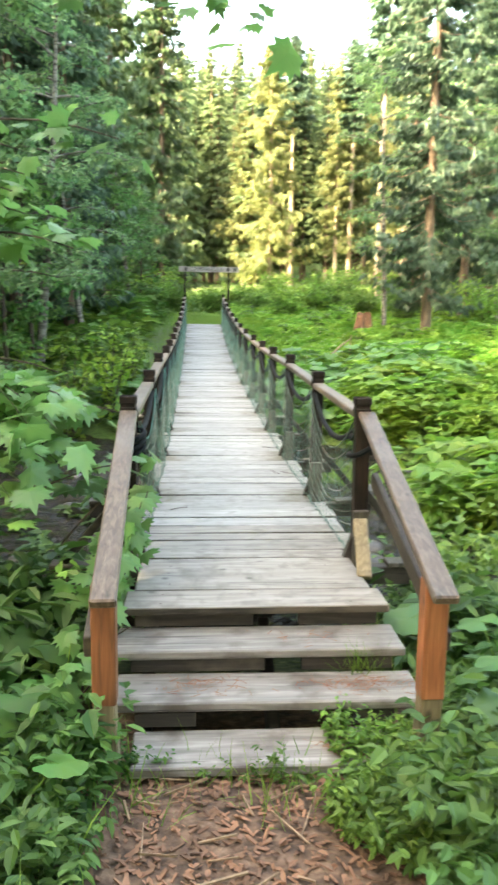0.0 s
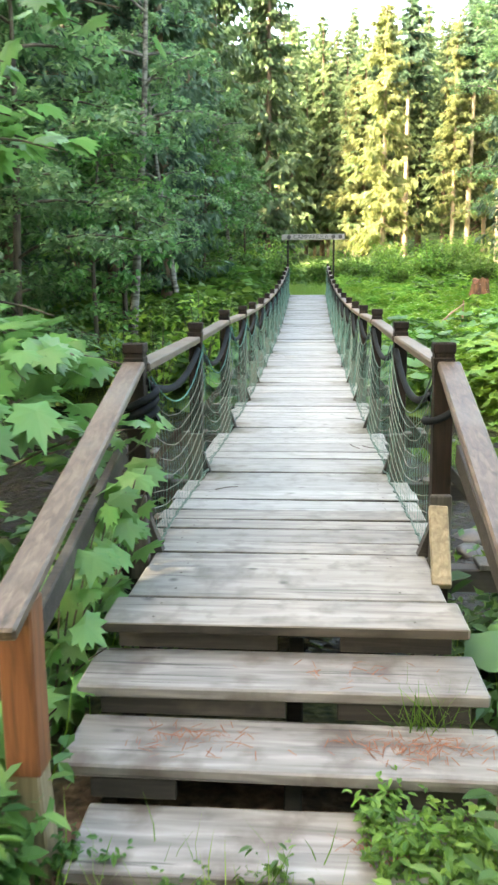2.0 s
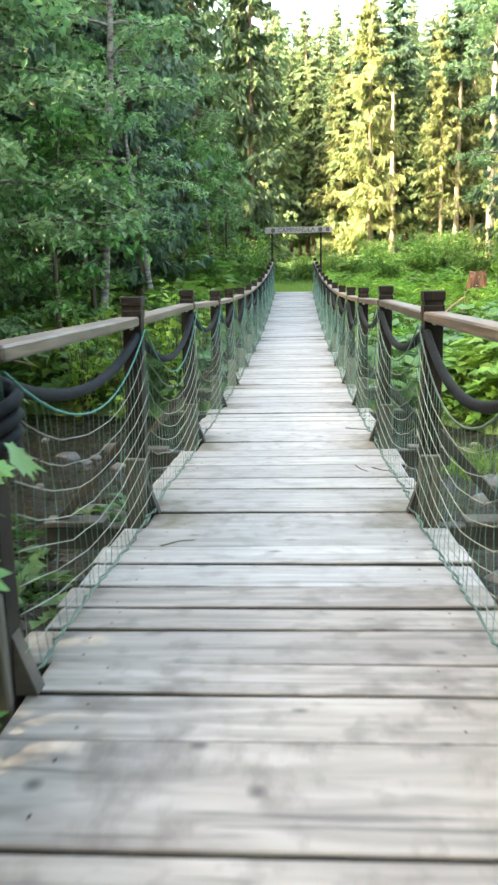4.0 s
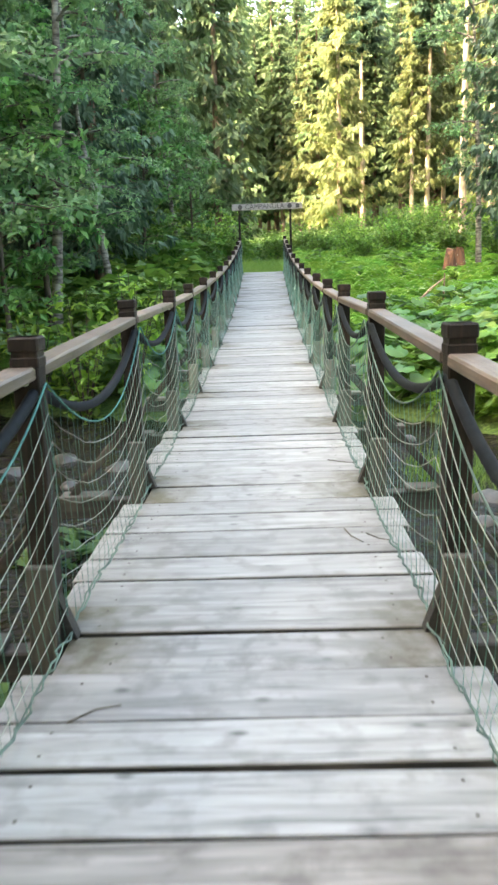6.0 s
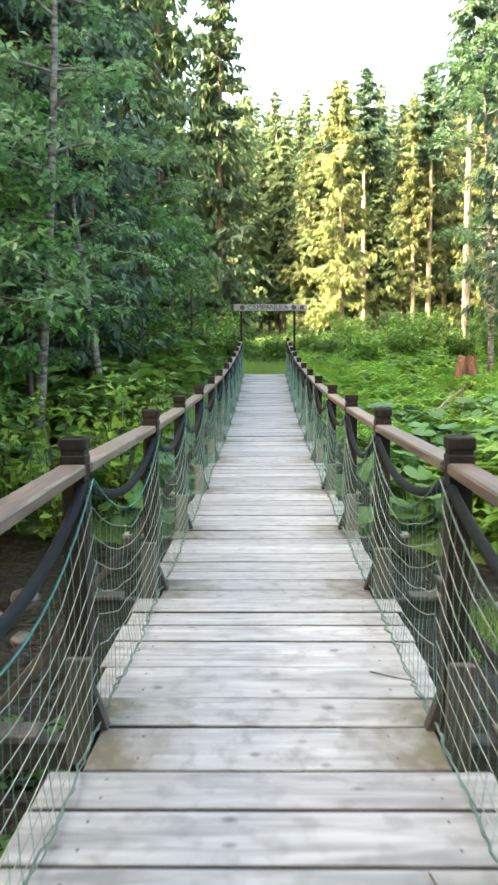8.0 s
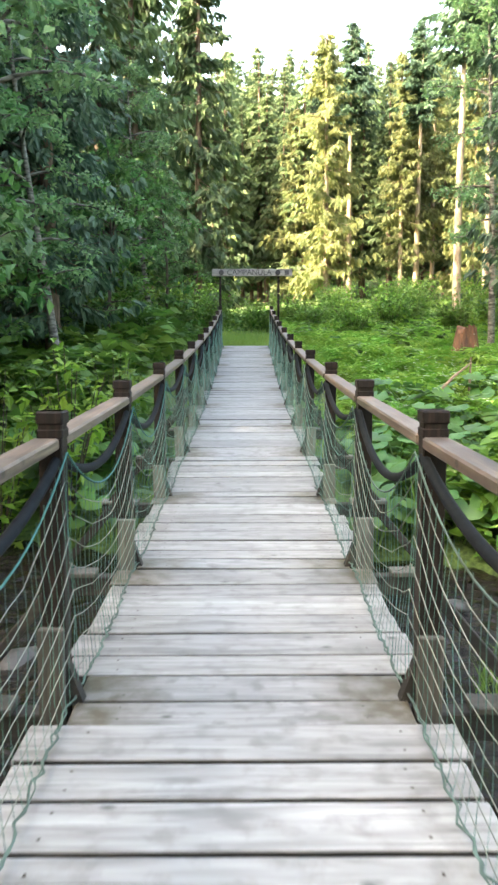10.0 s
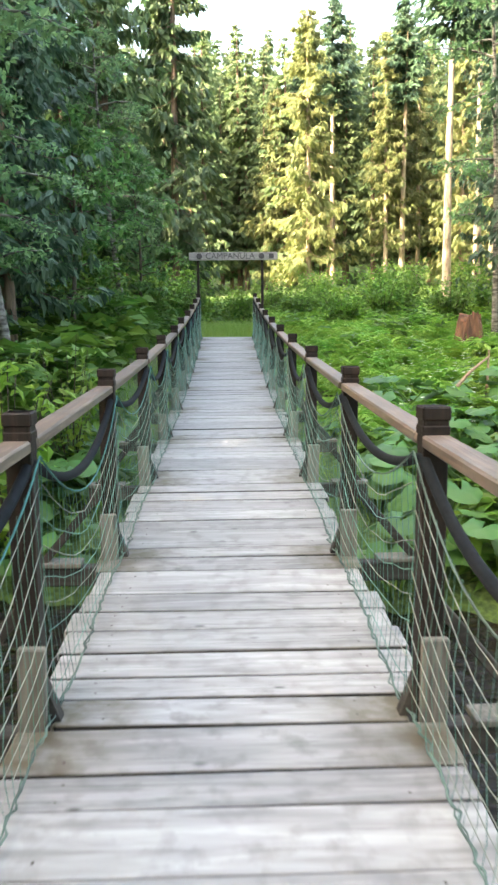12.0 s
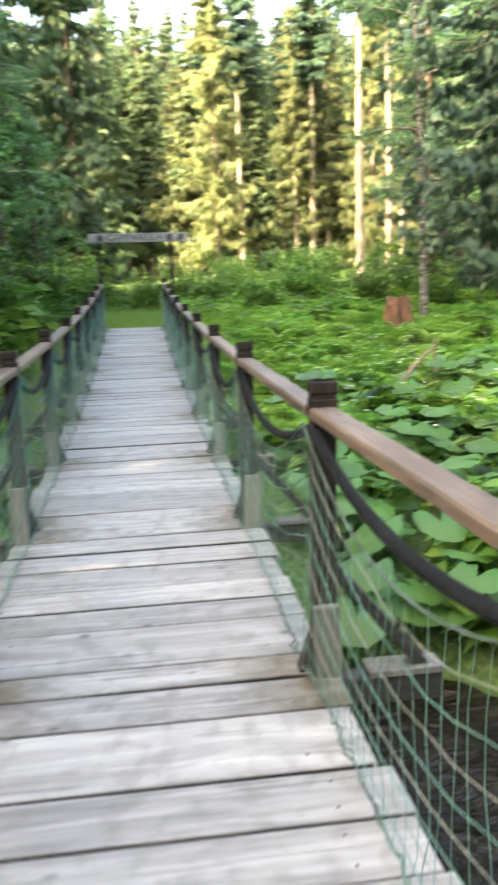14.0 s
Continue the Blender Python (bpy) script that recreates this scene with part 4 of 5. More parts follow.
def build_low_growth():
    r = np.random.default_rng(41)
    off_bridge = lambda x, y: (np.abs(x) > 1.0) | (y > 26.4)
    # near bank, both sides of the path
    x, y = spread(r, 2300, -4.0, 3.4, -3.4, 1.9, lambda x, y: dry(x, y) & ((x < -0.75 - 0.1 * np.sin(y * 5)) | (x > 0.5 + 0.12 * np.sin(y * 4))) & ((np.abs(x) > 0.95) | (y < -1.2)) & (r.random(len(x)) < np.where(x < 0, 0.8, 1.5) - 0.25 * np.abs(x) + 0.25 * np.sin(3 * y + x)))
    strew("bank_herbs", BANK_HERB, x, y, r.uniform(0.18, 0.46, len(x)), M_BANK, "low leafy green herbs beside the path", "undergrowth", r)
    x, y = spread(r, 5000, -6, 6, -5, 2.0, lambda x, y: dry(x, y) & (np.abs(x) > 0.8 + 0.15 * np.sin(y * 4)))
    strew("bank_grass", BLADE, x, y, r.uniform(0.15, 0.42, len(x)), M_GRASS, "tufts of green grass beside the steps", "grass", r, 0.3)
    x1, y1 = spread(r, 520, 0.3, 1.6, -2.7, -0.7, lambda x, y: (x > 0.45 - 0.25 * np.clip((y + 1.5) * 3, 0, 1)) & ((y < -1.15) | (x > 0.68)))
    x2, y2 = spread(r, 260, -1.8, -0.6, -2.4, -1.1, lambda x, y: x < -0.72)
    x, y = np.concatenate([x1, x2, r.normal(-0.6, 0.05, 10), r.normal(0.1, 0.4, 14)]), np.concatenate([y1, y2, r.normal(-1.17, 0.03, 10), r.normal(-1.22, 0.04, 14)])
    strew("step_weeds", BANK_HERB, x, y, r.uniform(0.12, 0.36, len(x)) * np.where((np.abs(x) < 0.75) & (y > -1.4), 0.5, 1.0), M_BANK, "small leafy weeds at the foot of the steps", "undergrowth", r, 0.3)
    x, y = spread(r, 700, 0.2, 1.4, -1.9, -1.0, lambda x, y: (x > 0.34 + 0.15 * np.sin(y * 9)) & ((y < -1.24) | (x > 0.57)))
    strew("tread_weeds", BANK_HERB, x, y, r.uniform(0.1, 0.24, len(x)), M_HERB, "fresh leafy weeds hiding the end of the lowest step", "undergrowth", r, 0.3)
    x, y = spread(r, 5200, 2.4, 10.0, 2.2, 13.6, lambda x, y: (ground_z(x, y) > -1.12) & (r.random(len(x)) < 0.55 + 0.5 * np.sin(2.1 * x + 0.6 * y) * np.sin(1.7 * y + 1)))
    strew("bar_herbs", HERB, x, y, r.uniform(0.3, 0.95, len(x)), M_FERN, "bright leafy plants on the gravel bar in the river", "undergrowth", r)
    x, y = spread(r, 900, -1.0, 1.4, -1.6, -1.12, lambda x, y: r.random(len(x)) < 0.35 + 0.5 * (x > 0.3))
    strew("step_grass", BLADE, x, y, r.uniform(0.08, 0.24, len(x)), M_GRASS, "short grass at the foot of the steps", "grass", r, 0.35)
    n = 60
    pos = np.stack([r.normal(0.5, 0.05, n), r.normal(-0.63, 0.02, n), np.full(n, -0.232)], -1)
    v, f = scatter(BLADE, pos, turns(r.uniform(0, 6.28, n), r.normal(0, 0.4, n), r.normal(0, 0.4, n)), r.uniform(0.1, 0.2, n))
    tagged(sheet("tread_grass", v, f, M_GRASS), "small grass tuft growing through the steps", "grass", kind="stuff")
    n = 64
    x = r.uniform(0.26, 0.72, n)
    pos = np.stack([x, r.uniform(-1.2, -0.95, n), np.where(x < 0.54, -0.362, -0.42)], -1)
    v, f = scatter(BANK_HERB, pos, turns(r.uniform(0, 6.28, n), r.normal(0, 0.3, n), r.normal(0, 0.3, n)), r.uniform(0.07, 0.17, n))
    tagged(sheet("crevice_weeds", v, f, M_HERB), "small bright weeds growing out between the steps", "undergrowth", kind="stuff")
    # the rest of the near bank, thinner away from the path
    x, y = spread(r, 3400, -16, 14, -12, 2.2, lambda x, y: dry(x, y) & (np.abs(x) > 0.95 + 0.3 * np.sin(y)) & (r.random(len(x)) < 0.75 - 0.03 * np.abs(x)) & ((np.abs(x) > 3) | (y < -2.6)))
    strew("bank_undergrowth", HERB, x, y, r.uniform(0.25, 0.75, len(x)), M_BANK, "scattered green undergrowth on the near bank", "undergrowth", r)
    x, y = spread(r, 9000, -14, 12, -11, 2.2, lambda x, y: dry(x, y) & (np.abs(x) > 0.9))
    strew("bank_tufts", BLADE, x, y, r.uniform(0.15, 0.45, len(x)), M_GRASS, "thin green grass on the near bank", "grass", r, 0.3)
    # meadow on the far bank
    x, y = spread(r, 42000, -5, 26, 11.5, 60, lambda x, y: dry(x, y) & off_bridge(x, y) & (y > 13.4) & (r.random(len(x)) < 1.25 - (y - 11) / 60))
    strew("meadow_grass", BLADE, x, y, r.uniform(0.25, 0.6, len(x)) * np.where((np.abs(x) < 1.2) & (y > 26), 0.55, 1), M_GRASS, "bright green tall meadow grass", "grass", r, 0.25)
    x, y = spread(r, 900, 1.5, 11, 15.5, 38, lambda x, y: dry(x, y) & (np.hypot(x - 5.6, y - 24.2) > 1.5))
    strew("meadow_ferns", FERN, x, y, r.uniform(0.45, 0.9, len(x)), M_FERN, "bright green ferns in the meadow", "ferns", r)
    x, y = spread(r, 2600, -4.5, 18, 12.8, 58, lambda x, y: dry(x, y) & off_bridge(x, y) & ((np.abs(x) > 1.6) | (y > 38)) & ((x > -1.5) | (y > 24) | (r.random(len(x)) < 0.3)) & ((x < 1.5) | (y > 27) | (r.random(len(x)) < 0.35)) & (np.hypot(x - 5.6, y - 24.2) > 1.5))
    strew("meadow_herbs", HERB, x, y, r.uniform(0.4, 0.85, len(x)), M_HERB, "leafy green herbs in the meadow", "undergrowth", r)
    # tall herbs where the near bank falls to the water
    x, y = spread(r, 420, -2.6, 3.6, -0.3, 1.75, lambda x, y: dry(x, y) & (np.abs(x) > 1.05))
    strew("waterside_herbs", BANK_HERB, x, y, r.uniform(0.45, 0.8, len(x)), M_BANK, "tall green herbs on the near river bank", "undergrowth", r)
    # leafy growth in the shallows
    x, y = spread(r, 110, -3.0, -1.25, 2.4, 6.8, lambda x, y: np.sin(x * 3.1 + y * 2.0) > -0.4)
    # these take the shade-darkened bank colour too
    strew("water_plants", HERB, x, y, r.uniform(0.4, 0.65, len(x)), M_BANK, "leafy plants in the shallow river, shade tinted into their colour", "undergrowth", r)
    # undergrowth of the wood
    x, y = spread(r, 3400, -20, -1.6, 9.5, 50, lambda x, y: dry(x, y) & (x < -1.6 - 1.4 * r.random(len(x))) & ((x < -5) | (y > 17.5) | (r.random(len(x)) < 0.25)))
    strew("woodland_undergrowth", HERB, x, y, r.uniform(0.6, 1.6, len(x)), M_HERB, "shaded green undergrowth of the wood", "undergrowth", r)


build_low_growth()


def build_meadow_extras():
    r = np.random.default_rng(43)
    x, y = spread(r, 7000, -1.3, 1.9, 26.3, 36, lambda x, y: y > 26.35)
    strew("lawn", BLADE, x, y, r.uniform(0.16, 0.34, len(x)), M_LAWN_SUN, "short grass beyond the bridge end, sunlight tinted into its green", "grass", r, 0.25)
    n = 240
    x, y = r.normal(3.6, 1.2, n), r.normal(18.0, 2.2, n)
    ok = (x > 1.6) & (y > 14.5)
    pos = np.stack([x, y, ground_z(x, y) + r.uniform(0.5, 0.85, n)], -1)[ok]
    k = len(pos)
    v, f = scatter(OVAL, np.repeat(pos, 5, 0), turns(np.tile(np.arange(5) * 1.257, k), np.full(5 * k, 0.1), np.zeros(5 * k)), np.full(5 * k, 0.035))
    tagged(sheet("white_flowers", v, f, M_PETAL), "small white meadow flowers among the ferns", "flowers", kind="stuff")
    z = float(ground_z(3.7, 17.3))
    dead = tagged(new("fallen_branch"), "pale bare dead branch standing in the meadow", "branch")
    for name, pts in (("limb", ((3.2, 17.0, z + 0.35), (3.6, 17.2, z + 0.72), (3.95, 17.4, z + 0.95))), ("limb", ((3.9, 17.35, z), (3.93, 17.38, z + 0.5), (3.95, 17.4, z + 1.05)))):
        v, f = tube(pts, [0.03, 0.025, 0.015], 6)
        sheet(name, v, f, M_STRAW, dead, True)


build_meadow_extras()


def shrub(name, seed, height, radius, leaves, size, mat, label):
    r = np.random.default_rng(seed)
    bits, pos = [], []
    for i in range(16):
        a = i * 2.4
        s = np.linspace(0, 1, 6)
        out = radius * r.uniform(0.3, 1.0)
        p = np.stack([np.cos(a) * out * s ** 1.3, np.sin(a) * out * s ** 1.3, height * r.uniform(0.6, 1.05) * s], -1)
        bits.append(tube(p, np.linspace(0.014, 0.004, 6), 4))
        for _ in range(leaves // 16):
            q = r.uniform(0.2, 1.05)
            pos.append([np.interp(q, s, p[:, c]) for c in range(3)] + r.normal(0, 0.16 * radius, 3))
    n = len(pos)
    t = tagged(new(name), label, "shrub", group="shrubs")
    for v, f in bits:
        sheet("stem", v, f, M_TWIG, t)
    v, f = scatter(LEAF_FOLD, np.array(pos), turns(r.uniform(0, 6.28, n), r.normal(-0.25, 0.45, n), r.normal(0, 0.4, n)), size * r.uniform(0.6, 1.3, n))
    sheet("foliage", v, f, mat, t)
    return t


bush = shrub("shrub", 51, 1.7, 1.0, 1500, 0.15, M_HERB, "leafy green shrub on the grassy bank")
plant_all(bush, [(-4.2, 27, 1.5), (-6.0, 26, 1.7), (-8.0, 27.5, 1.9), (-10.2, 26, 1.9), (-5.0, 33.5, 1.7), (-7.0, 29, 1.8), (-12.5, 29, 2.2), (-9.0, 32, 2.0), (-2.6, 40, 1.4), (-4.2, 46, 1.7), (-1.8, 48, 1.5), (-14.5, 33, 2.2), (-11, 22, 1.9), (-14, 24, 2.1), (3.6, 30, 1.0), (5.2, 32, 1.1), (7.2, 31, 1.0), (8.4, 28.5, 1.0), (2.4, 34, 0.9), (6.4, 36, 1.2), (9.4, 34, 1.3), (-1.4, 36, 0.9), (0.6, 39, 0.9), (1.9, 40, 1.0), (4.4, 42, 1.1), (-2.6, 31, 1.0), (-3.2, 25, 1.0), (-3.4, 17, 0.8), (10.4, 25, 1.2), (-2.4, 35, 1.1), (7.6, 42, 1.2), (10, 50, 1.3), (14, 52, 1.3), (5, 50, 1.1), (1.9, 1.35, 0.72), (1.5, 0.85, 0.45), (1.55, 1.55, 0.55), (2.6, 1.5, 0.8), (3.4, 1.5, 0.85), (4.3, 1.4, 0.9), (5.4, 1.0, 0.9)])
sapling = shrub("maple_sapling", 57, 2.1, 0.5, 320, 0.15, M_SAPLING, "young bright green saplings on the river bank")
plant_all(sapling, [(-2.2, 13.3, 1.05), (-3.0, 12.9, 1.15), (-3.9, 13.3, 1.05), (-1.9, 15.0, 0.9)])


# ---- butterbur ----
def butterbur():
    r = np.random.default_rng(61)
    plant = tagged(new("butterbur_plant"), "butterbur with large round green leaves at the water's edge", "plant", group="butterbur on the banks")
    rim = 19
    ang = np.linspace(0.35, 2 * math.pi - 0.35, rim)
    rad = 0.5 * (1 + 0.06 * np.sin(ang * 5))
    v = [(0, 0, 0)] + [(-math.sin(t) * q * 0.5, -math.cos(t) * q * 0.5, 0.025 + 0.01 * math.sin(t * 3)) for t, q in zip(ang, rad)]
    v += [(-math.sin(t) * q, -math.cos(t) * q, -0.03 + 0.025 * math.sin(t * 5) + 0.02 * math.sin(t * 11)) for t, q in zip(ang, rad)]
    f = [(0, i + 1, i + 2) for i in range(rim - 1)]
    f += [(i + 1, i + 1 + rim, i + 2 + rim, i + 2) for i in range(rim - 1)]
    me = bpy.data.meshes.new("leaf")
    me.from_pydata(v, [], f)
    me.materials.append(M_BUTTER)
    me.shade_smooth()
    stalks = []
    for i in range(6):
        a, out, h = i * 1.05 + r.normal(0, 0.2), r.uniform(0.12, 0.45), r.uniform(0.35, 0.75)
        tip = (out * math.cos(a), out * math.sin(a), h)
        stalks.append(tube([(0, 0, -0.05), (tip[0] * 0.4, tip[1] * 0.4, h * 0.6), tip], [0.012, 0.01, 0.008], 5))
        o = new("leaf", me)
        o.parent = plant
        s = r.uniform(0.24, 0.42)
        o.matrix_basis = pose(*tip, r.normal(-14, 10), r.normal(0, 10), math.degrees(a) - 90) @ Matrix.Diagonal((s, s, s, 1))
    for v, f in stalks:
        sheet("stalk", v, f, M_HERB, plant)
    return plant


burr = butterbur()
rb = random.Random(71)
spots = []
while len(spots) < 275:
    k = len(spots)
    if k < 120:
        x, y = rb.uniform(1.5, 6.5), rb.uniform(12.2, 18.0)
    elif k < 200:
        x, y = rb.uniform(-6, -1.4), rb.uniform(12.0, 16.0)
    elif k < 250:
        x, y = rb.uniform(-4.2, -1.5), rb.uniform(-0.4, 1.9)
    else:
        x, y = rb.uniform(1.4, 4.0), rb.uniform(-0.2, 1.6)
    if ground_z(x, y) > -1.1:
        spots.append((x, y, rb.uniform(0.75, 1.15) * (1.0 if k < 200 else 0.75)))
spots += [(1.2, -0.15, 0.8), (1.25, 0.35, 0.85), (1.3, -0.6, 0.75), (-1.15, -0.75, 0.6), (-1.3, 0.0, 0.8)]
spots += [(rb.uniform(-2.4, -1.05), rb.uniform(-1.7, 0.3), rb.uniform(0.5, 0.8)) for _ in range(22)] + [(rb.uniform(1.05, 2.4), rb.uniform(-1.2, 0.9), rb.uniform(0.5, 0.85)) for _ in range(16)]
plant_all(burr, spots)


# ---- the young maple beside the steps ----
def maple_leaf_mesh():
    tips = [(0, 1.0), (0.14, 0.62), (0.3, 0.72), (0.26, 0.5), (0.56, 0.56), (0.44, 0.36), (0.62, 0.3), (0.4, 0.16), (0.36, 0.02), (0.1, 0.06)]
    ring = tips + [(-x, y) for x, y in tips[::-1] if x]
    v = [(0, 0.2, 0.03)] + [(x, y, -0.1 * abs(x) - 0.12 * max(0, y - 0.5)) for x, y in ring]
    n = len(ring)
    f = [(0, i + 1, (i + 1) % n + 1) for i in range(n)]
    me = bpy.data.meshes.new("leaf")
    me.from_pydata(v, [], f)
    me.materials.append(M_MAPLE)
    return me


def build_maple():
    r = np.random.default_rng(81)
    maple = tagged(new("young_maple"), "young maple with broad lobed leaves overhanging the steps' handrail", "sapling")
    me = maple_leaf_mesh()
    base = np.array([-1.95, 0.95, -0.66])
    bits = []
    stem = np.stack([base[0] + np.linspace(0, -0.12, 9), base[1] + np.linspace(0, 0.1, 9), np.linspace(-0.85, 5.2, 9)], -1)
    bits.append(tube(stem, np.linspace(0.05, 0.02, 9), 8))
    limbs = []
    for i in range(24):
        h = r.choice([r.uniform(0.35, 1.25), r.uniform(1.9, 2.7), r.uniform(3.4, 4.8)], p=[0.42, 0.3, 0.28])
        a = r.choice([r.normal(-0.7, 0.7), r.uniform(0, 6.28)], p=[0.7, 0.3])
        p0 = np.array([np.interp(h, stem[:, 2], stem[:, 0]), np.interp(h, stem[:, 2], stem[:, 1]), h])
        s = np.linspace(0, 1, 6)
        reach = r.uniform(0.6, 1.3)
        p = p0 + np.stack([np.cos(a) * reach * s, np.sin(a) * reach * s, 0.25 * reach * s - 0.3 * reach * s ** 2], -1)
        bits.append(tube(p, np.linspace(0.012, 0.004, 6), 5))
        limbs.append(p)
    # a long bough that hangs over the steps
    s = np.linspace(0, 1, 6)
    bough = np.stack([-1.9 + 1.9 * s, 0.95 - 1.1 * s, 3.4 + 0.1 * s - 0.55 * s ** 2], -1)
    bits.append(tube(bough, np.linspace(0.012, 0.003, 6), 5))
    limbs.append(bough)
    for k in range(7):
        end = np.array([-1.3 + 0.3 * r.random(), -0.35 + 0.75 * r.random(), 0.45 + 0.45 * r.random()])
        start = np.array([-1.93, 0.96, 0.6 + 0.12 * k])
        p = start + (end - start) * s[:, None] + np.stack([0 * s, 0 * s, 0.12 * np.sin(s * 3.14)], -1)
        bits.append(tube(p, np.linspace(0.005, 0.002, 6), 5))
        limbs.append(p)
    # low shoots through the rails and by the steps
    for x, y, z, dx, dy in ((-1.1, -0.2, -0.6, 0.45, -0.25), (-1.0, 0.1, -0.5, 0.3, -0.1), (-1.05, -0.7, -0.6, 0.35, -0.2), (-1.2, 0.3, -0.3, 0.55, -0.2), (-1.15, 0.5, 0.1, 0.6, 0.0)):
        s = np.linspace(0, 1, 6)
        p = np.stack([x + dx * s, y + dy * s, z + 0.75 * s - 0.2 * s ** 2], -1)
        bits.append(tube(p, np.linspace(0.008, 0.003, 6), 5))
        limbs.append(p)
    # one spray that reaches over the handrail
    over = np.stack([-1.3 + 0.72 * s, 0.35 - 0.05 * s, 0.45 + 0.42 * s - 0.22 * s ** 2], -1)
    bits.append(tube(over, np.linspace(0.007, 0.003, 6), 5))
    for k, (v, f) in enumerate(bits):
        sheet("branch" if k else "stem", v, f, M_TWIG, maple, True)
    for q in np.linspace(0.7, 1.08, 14):
        at = np.array([np.interp(q, s, bough[:, c]) for c in range(3)]) + r.normal(0, 0.07, 3)
        o = new("leaf", me)
        o.parent = maple
        z = r.uniform(0.09, 0.14)
        o.matrix_basis = pose(*at, r.normal(-30, 20), r.normal(0, 20), r.uniform(0, 360)) @ Matrix.Diagonal((z, z, z, 1))
    for k in range(9):
        climb = np.stack([-0.92 + (0.12 + 0.03 * k) * s, -0.42 + 0.075 * k + 0.05 * np.sin(5 * s + k), -0.5 + (0.75 + 0.04 * k) * s], -1)
        v, f = tube(climb, np.linspace(0.006, 0.003, 6), 4)
        sheet("shoot", v, f, M_TWIG, maple, True)
        for q in np.linspace(0.2, 1.05, 9):
            at = np.array([np.interp(q, s, climb[:, c]) for c in range(3)]) + r.normal(0, 0.05, 3)
            at[0] = min(at[0], -0.6 - 0.04 * r.random() if at[2] > 0.04 else -0.71)
            o = new("leaf", me)
            o.parent = maple
            z = r.uniform(0.1, 0.17)
            o.matrix_basis = pose(*at, r.normal(-45, 18), r.normal(0, 18), r.normal(160, 50)) @ Matrix.Diagonal((z, z, z, 1))
    for q in np.linspace(0.55, 1.05, 12):
        at = np.array([np.interp(q, s, over[:, c]) for c in range(3)]) + r.normal(0, 0.05, 3)
        o = new("leaf", me)
        o.parent = maple
        z = r.uniform(0.09, 0.15)
        o.matrix_basis = pose(*at, r.normal(-30, 18), r.normal(0, 18), r.uniform(0, 360)) @ Matrix.Diagonal((z, z, z, 1))
    for p in limbs:
        for _ in range(16):
            q = r.uniform(0.25, 1.05)
            at = np.array([np.interp(q, np.linspace(0, 1, 6), p[:, c]) for c in range(3)]) + r.normal(0, 0.1, 3) * [1, 1, 0.7]
            if at[2] < 0.3:
                at[0] = min(at[0], -0.7 - 0.2 * r.random())
            elif at[2] < 1.9:
                # foliage stays outside the handrail and below the line of sight to the first post
                at[0] = min(at[0], -0.9 - 0.3 * r.random())
                at[2] = min(at[2], 1.0 + 0.3 * (abs(at[0]) - 1.0))
            o = new("leaf", me)
            o.parent = maple
            s = r.uniform(0.12, 0.22) * (1.0 if at[2] > 0.3 else 0.75)
            o.matrix_basis = pose(*at, r.normal(-25, 20), r.normal(0, 18), r.uniform(0, 360)) @ Matrix.Diagonal((s, s, s, 1))


build_maple()


# ---- stump, stones, litter ----
def build_stump():
    r = random.Random(5)
    bm = bmesh.new()
    bmesh.ops.create_cone(bm, cap_ends=True, segments=18, radius1=0.42, radius2=0.26, depth=0.95)
    bmesh.ops.subdivide_edges(bm, edges=list(bm.edges), cuts=2)
    for v in bm.verts:
        a = math.atan2(v.co.y, v.co.x)
        flare = 1 + 0.14 * math.sin(a * 5) * (0.6 - v.co.z)
        v.co.x *= flare
        v.co.y *= flare
        if v.co.z > 0.4:
            v.co.z += 0.12 * math.sin(a * 3) + r.uniform(-0.05, 0.05)
    z = float(ground_z(5.8, 24.4))
    o = link("tree_stump", bm, M_STUMP)
    o.matrix_basis = pose(5.8, 24.4, z + 0.3)
    tagged(o, "broken reddish-brown tree stump in the meadow", "stump")


def build_stones():
    r = random.Random(9)
    bm = bmesh.new()
    bmesh.ops.create_icosphere(bm, subdivisions=2, radius=1.0)
    for v in bm.verts:
        v.co *= 1 + 0.22 * noise.noise(v.co * 1.3)
    me = bpy.data.meshes.new("stone")
    bm.to_mesh(me)
    bm.free()
    me.materials.append(M_STONE)
    me.shade_smooth()
    for _ in range(70):
        x = r.choice((-1, 1)) * r.uniform(0.9, 6.5)
        y = r.uniform(1.6, 11.6)
        s = r.uniform(0.06, 0.19)
        o = new("stone", me)
        z = max(float(ground_z(x, y)), -1.15 - s * 0.1)
        o.matrix_basis = pose(x, y, z, r.uniform(-20, 20), r.uniform(-20, 20), r.uniform(0, 360)) @ Matrix.Diagonal((s * r.uniform(1, 1.6), s, s * 0.6, 1))
        tagged(o, "wet grey-brown stone in the shallow river", "stone", group="river stones")


def build_islet():
    r = np.random.default_rng(91)
    n = 600
    a, q = r.uniform(0, 6.28, n), np.sqrt(r.random(n))
    pos = np.stack([2.15 + 0.55 * q * np.cos(a), 8.6 + 0.75 * q * np.sin(a), np.full(n, -1.16)], -1)
    v, f = scatter(BLADE, pos, turns(r.uniform(0, 6.28, n), r.normal(0, 0.35, n), r.normal(0, 0.3, n)), r.uniform(0.16, 0.36, n))
    tagged(sheet("grass_tussock", v, f, M_GRASS), "green grass tussock standing in the river", "grass", kind="stuff")


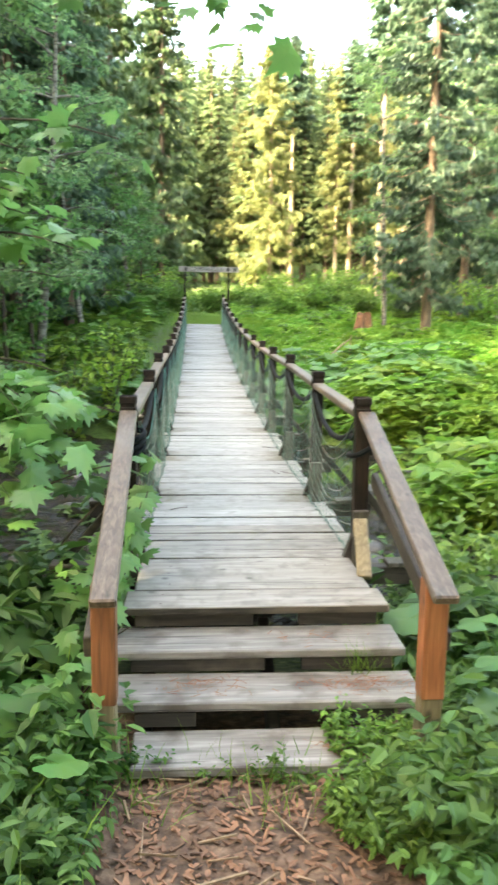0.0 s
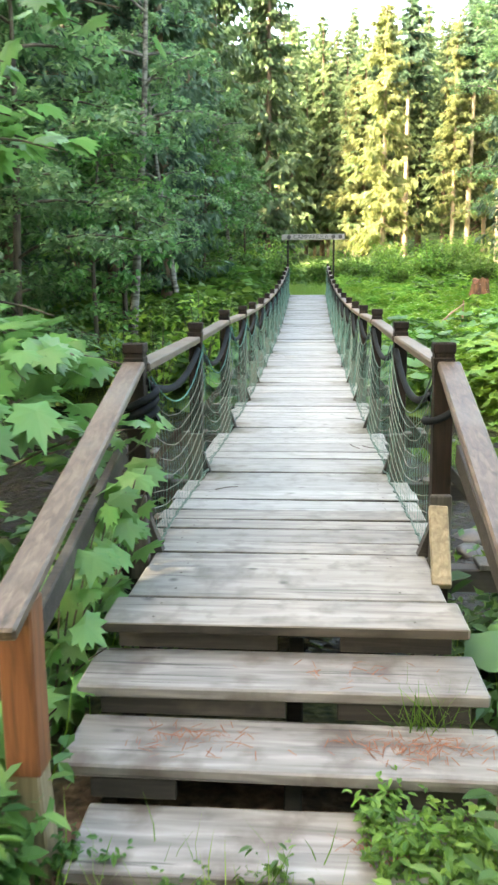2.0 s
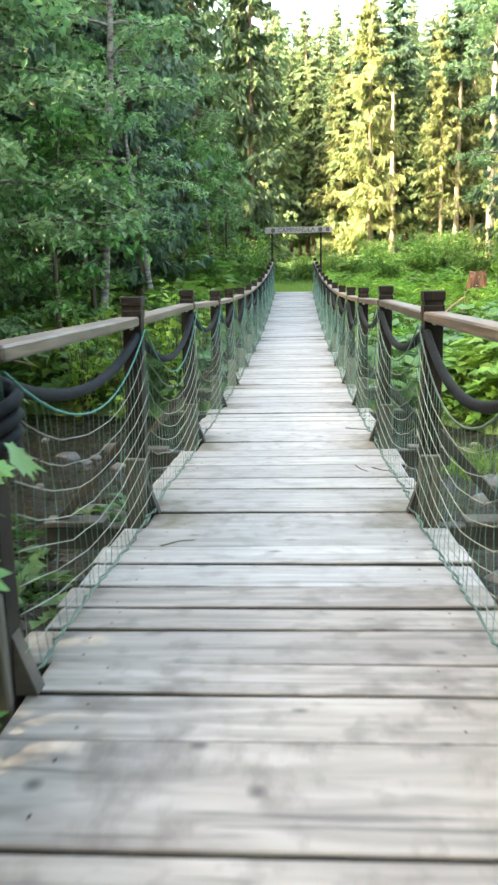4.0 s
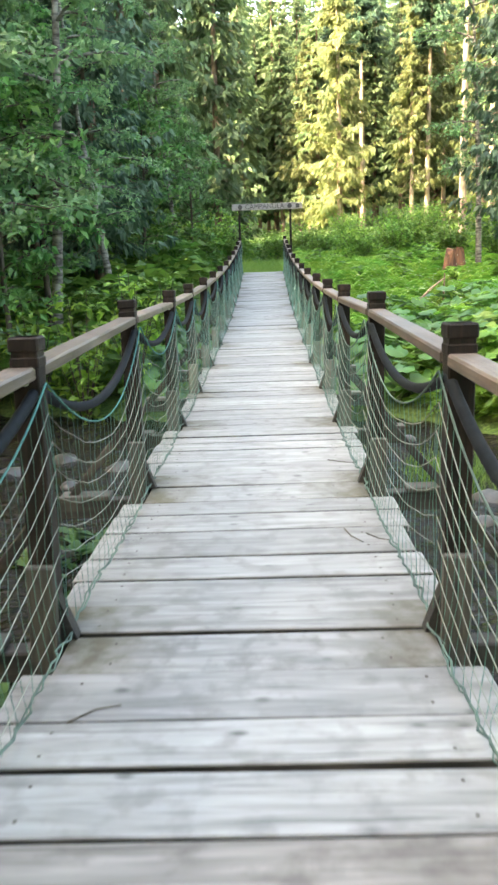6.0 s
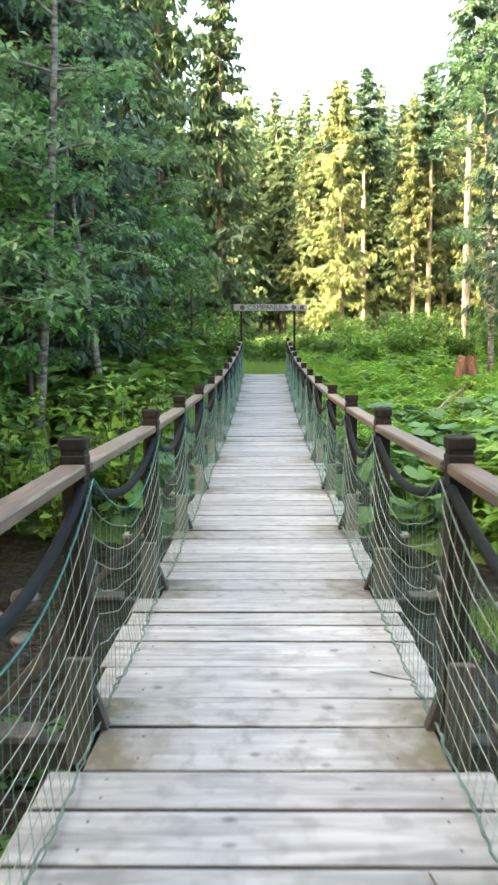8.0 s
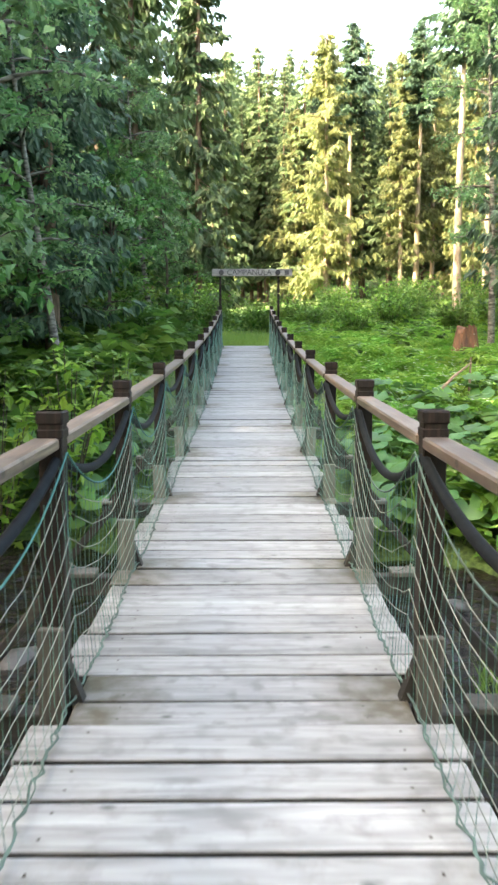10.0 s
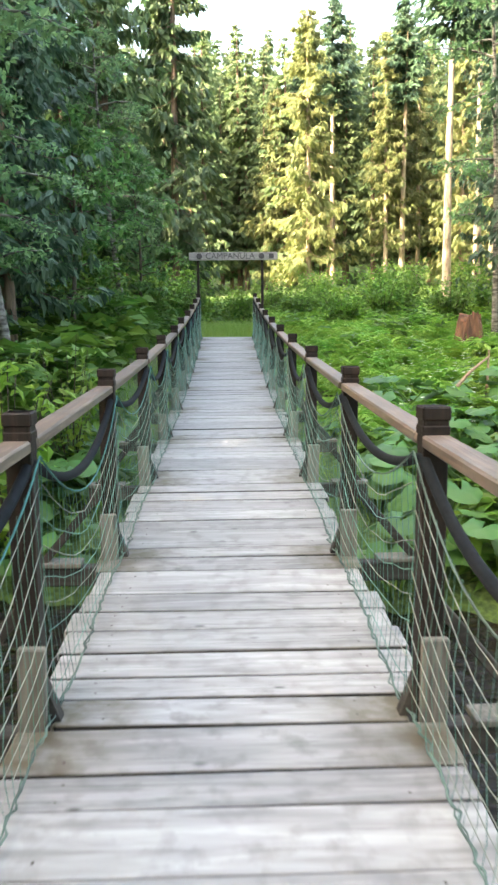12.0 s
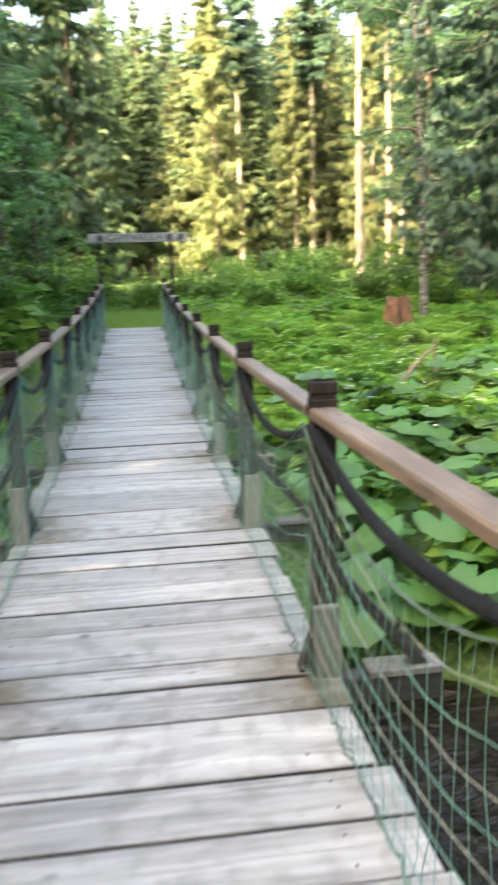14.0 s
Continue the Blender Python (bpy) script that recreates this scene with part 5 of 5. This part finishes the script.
def build_litter():
    r = np.random.default_rng(95)
    CHIP = (np.array([(-0.5, -0.2, 0), (0.5, -0.15, 0), (0.5, 0.2, 0.05), (-0.45, 0.2, 0.02), (-0.5, -0.2, 0.12), (0.5, -0.15, 0.14), (0.5, 0.2, 0.15), (-0.45, 0.2, 0.13)], float),
            np.array([(4, 5, 6, 7), (0, 1, 5, 4), (1, 2, 6, 5), (2, 3, 7, 6), (3, 0, 4, 7)]))
    n = 4200
    x, y = r.normal(-0.05, 0.75, n), r.uniform(-4.5, -1.05, n)
    strew("bark_litter", CHIP, x, y, np.stack([r.uniform(0.015, 0.06, n), r.uniform(0.02, 0.05, n), r.uniform(0.01, 0.05, n)], -1), M_CHIP, "brown bark chips and dead leaves on the path", "litter", r, 0.3, 0.004)
    n = 1500
    x, y = r.normal(-0.05, 0.75, n), r.uniform(-4.5, -1.1, n)
    strew("dead_leaves", OVAL, x, y, r.uniform(0.02, 0.052, n), M_CHIP, "brown dead leaves on the path", "litter", r, 0.35, 0.012)
    n = 160
    x, y = r.normal(-0.05, 0.6, n), r.uniform(-3.5, -1.0, n)
    strew("dry_stalks", CHIP, x, y, np.stack([r.uniform(0.06, 0.3, n), r.uniform(0.01, 0.024, n), r.uniform(0.04, 0.1, n)], -1), M_STRAW, "pale dry stalks lying on the path", "litter", r, 0.1, 0.012)


def build_twigs():
    for pts in (((0.45, 3.64), (0.47, 3.53), (0.52, 3.43)), ((0.55, 3.56), (0.6, 3.48), (0.65, 3.45)), ((0.48, 5.12), (0.58, 5.05), (0.67, 5.01)), ((-0.52, 1.9), (-0.45, 1.97), (-0.38, 1.99))):
        v, f = tube([(x, y, float(deck_z(y)) + 0.008) for x, y in pts], [0.0035, 0.003, 0.002], 5)
        tagged(sheet("fallen_twig", v, f, M_TWIG), "thin dark twig lying on the deck planks", "twig", group="twigs on the deck")


def build_needles():
    r = np.random.default_rng(97)
    NEEDLE = (np.array([(-0.5, -0.03, 0), (0.5, -0.03, 0), (0.5, 0.03, 0.02), (-0.5, 0.03, 0.02)], float), np.array([(0, 1, 2, 3)]))
    spots = [(0.46, -0.76, -0.228, 0.12, 170), (-0.28, -0.74, -0.228, 0.1, 90), (0.36, -1.08, -0.36, 0.07, 120), (0.25, -0.48, -0.11, 0.15, 30)]
    pos = np.concatenate([np.stack([r.normal(x, s, n), np.clip(r.normal(y, 0.05, n), y - 0.12, y + 0.08), np.full(n, z + 0.004)], -1) for x, y, z, s, n in spots])
    n = len(pos)
    v, f = scatter(NEEDLE, pos, turns(r.uniform(0, 6.28, n), np.zeros(n), np.zeros(n)), r.uniform(0.03, 0.06, n))
    tagged(sheet("spruce_needles", v, f, M_NEEDLE), "rust-red fallen needles on the step treads", "litter", kind="stuff")


build_twigs()
build_needles()
build_stump()
build_stones()
build_islet()
build_litter()
build_planks()
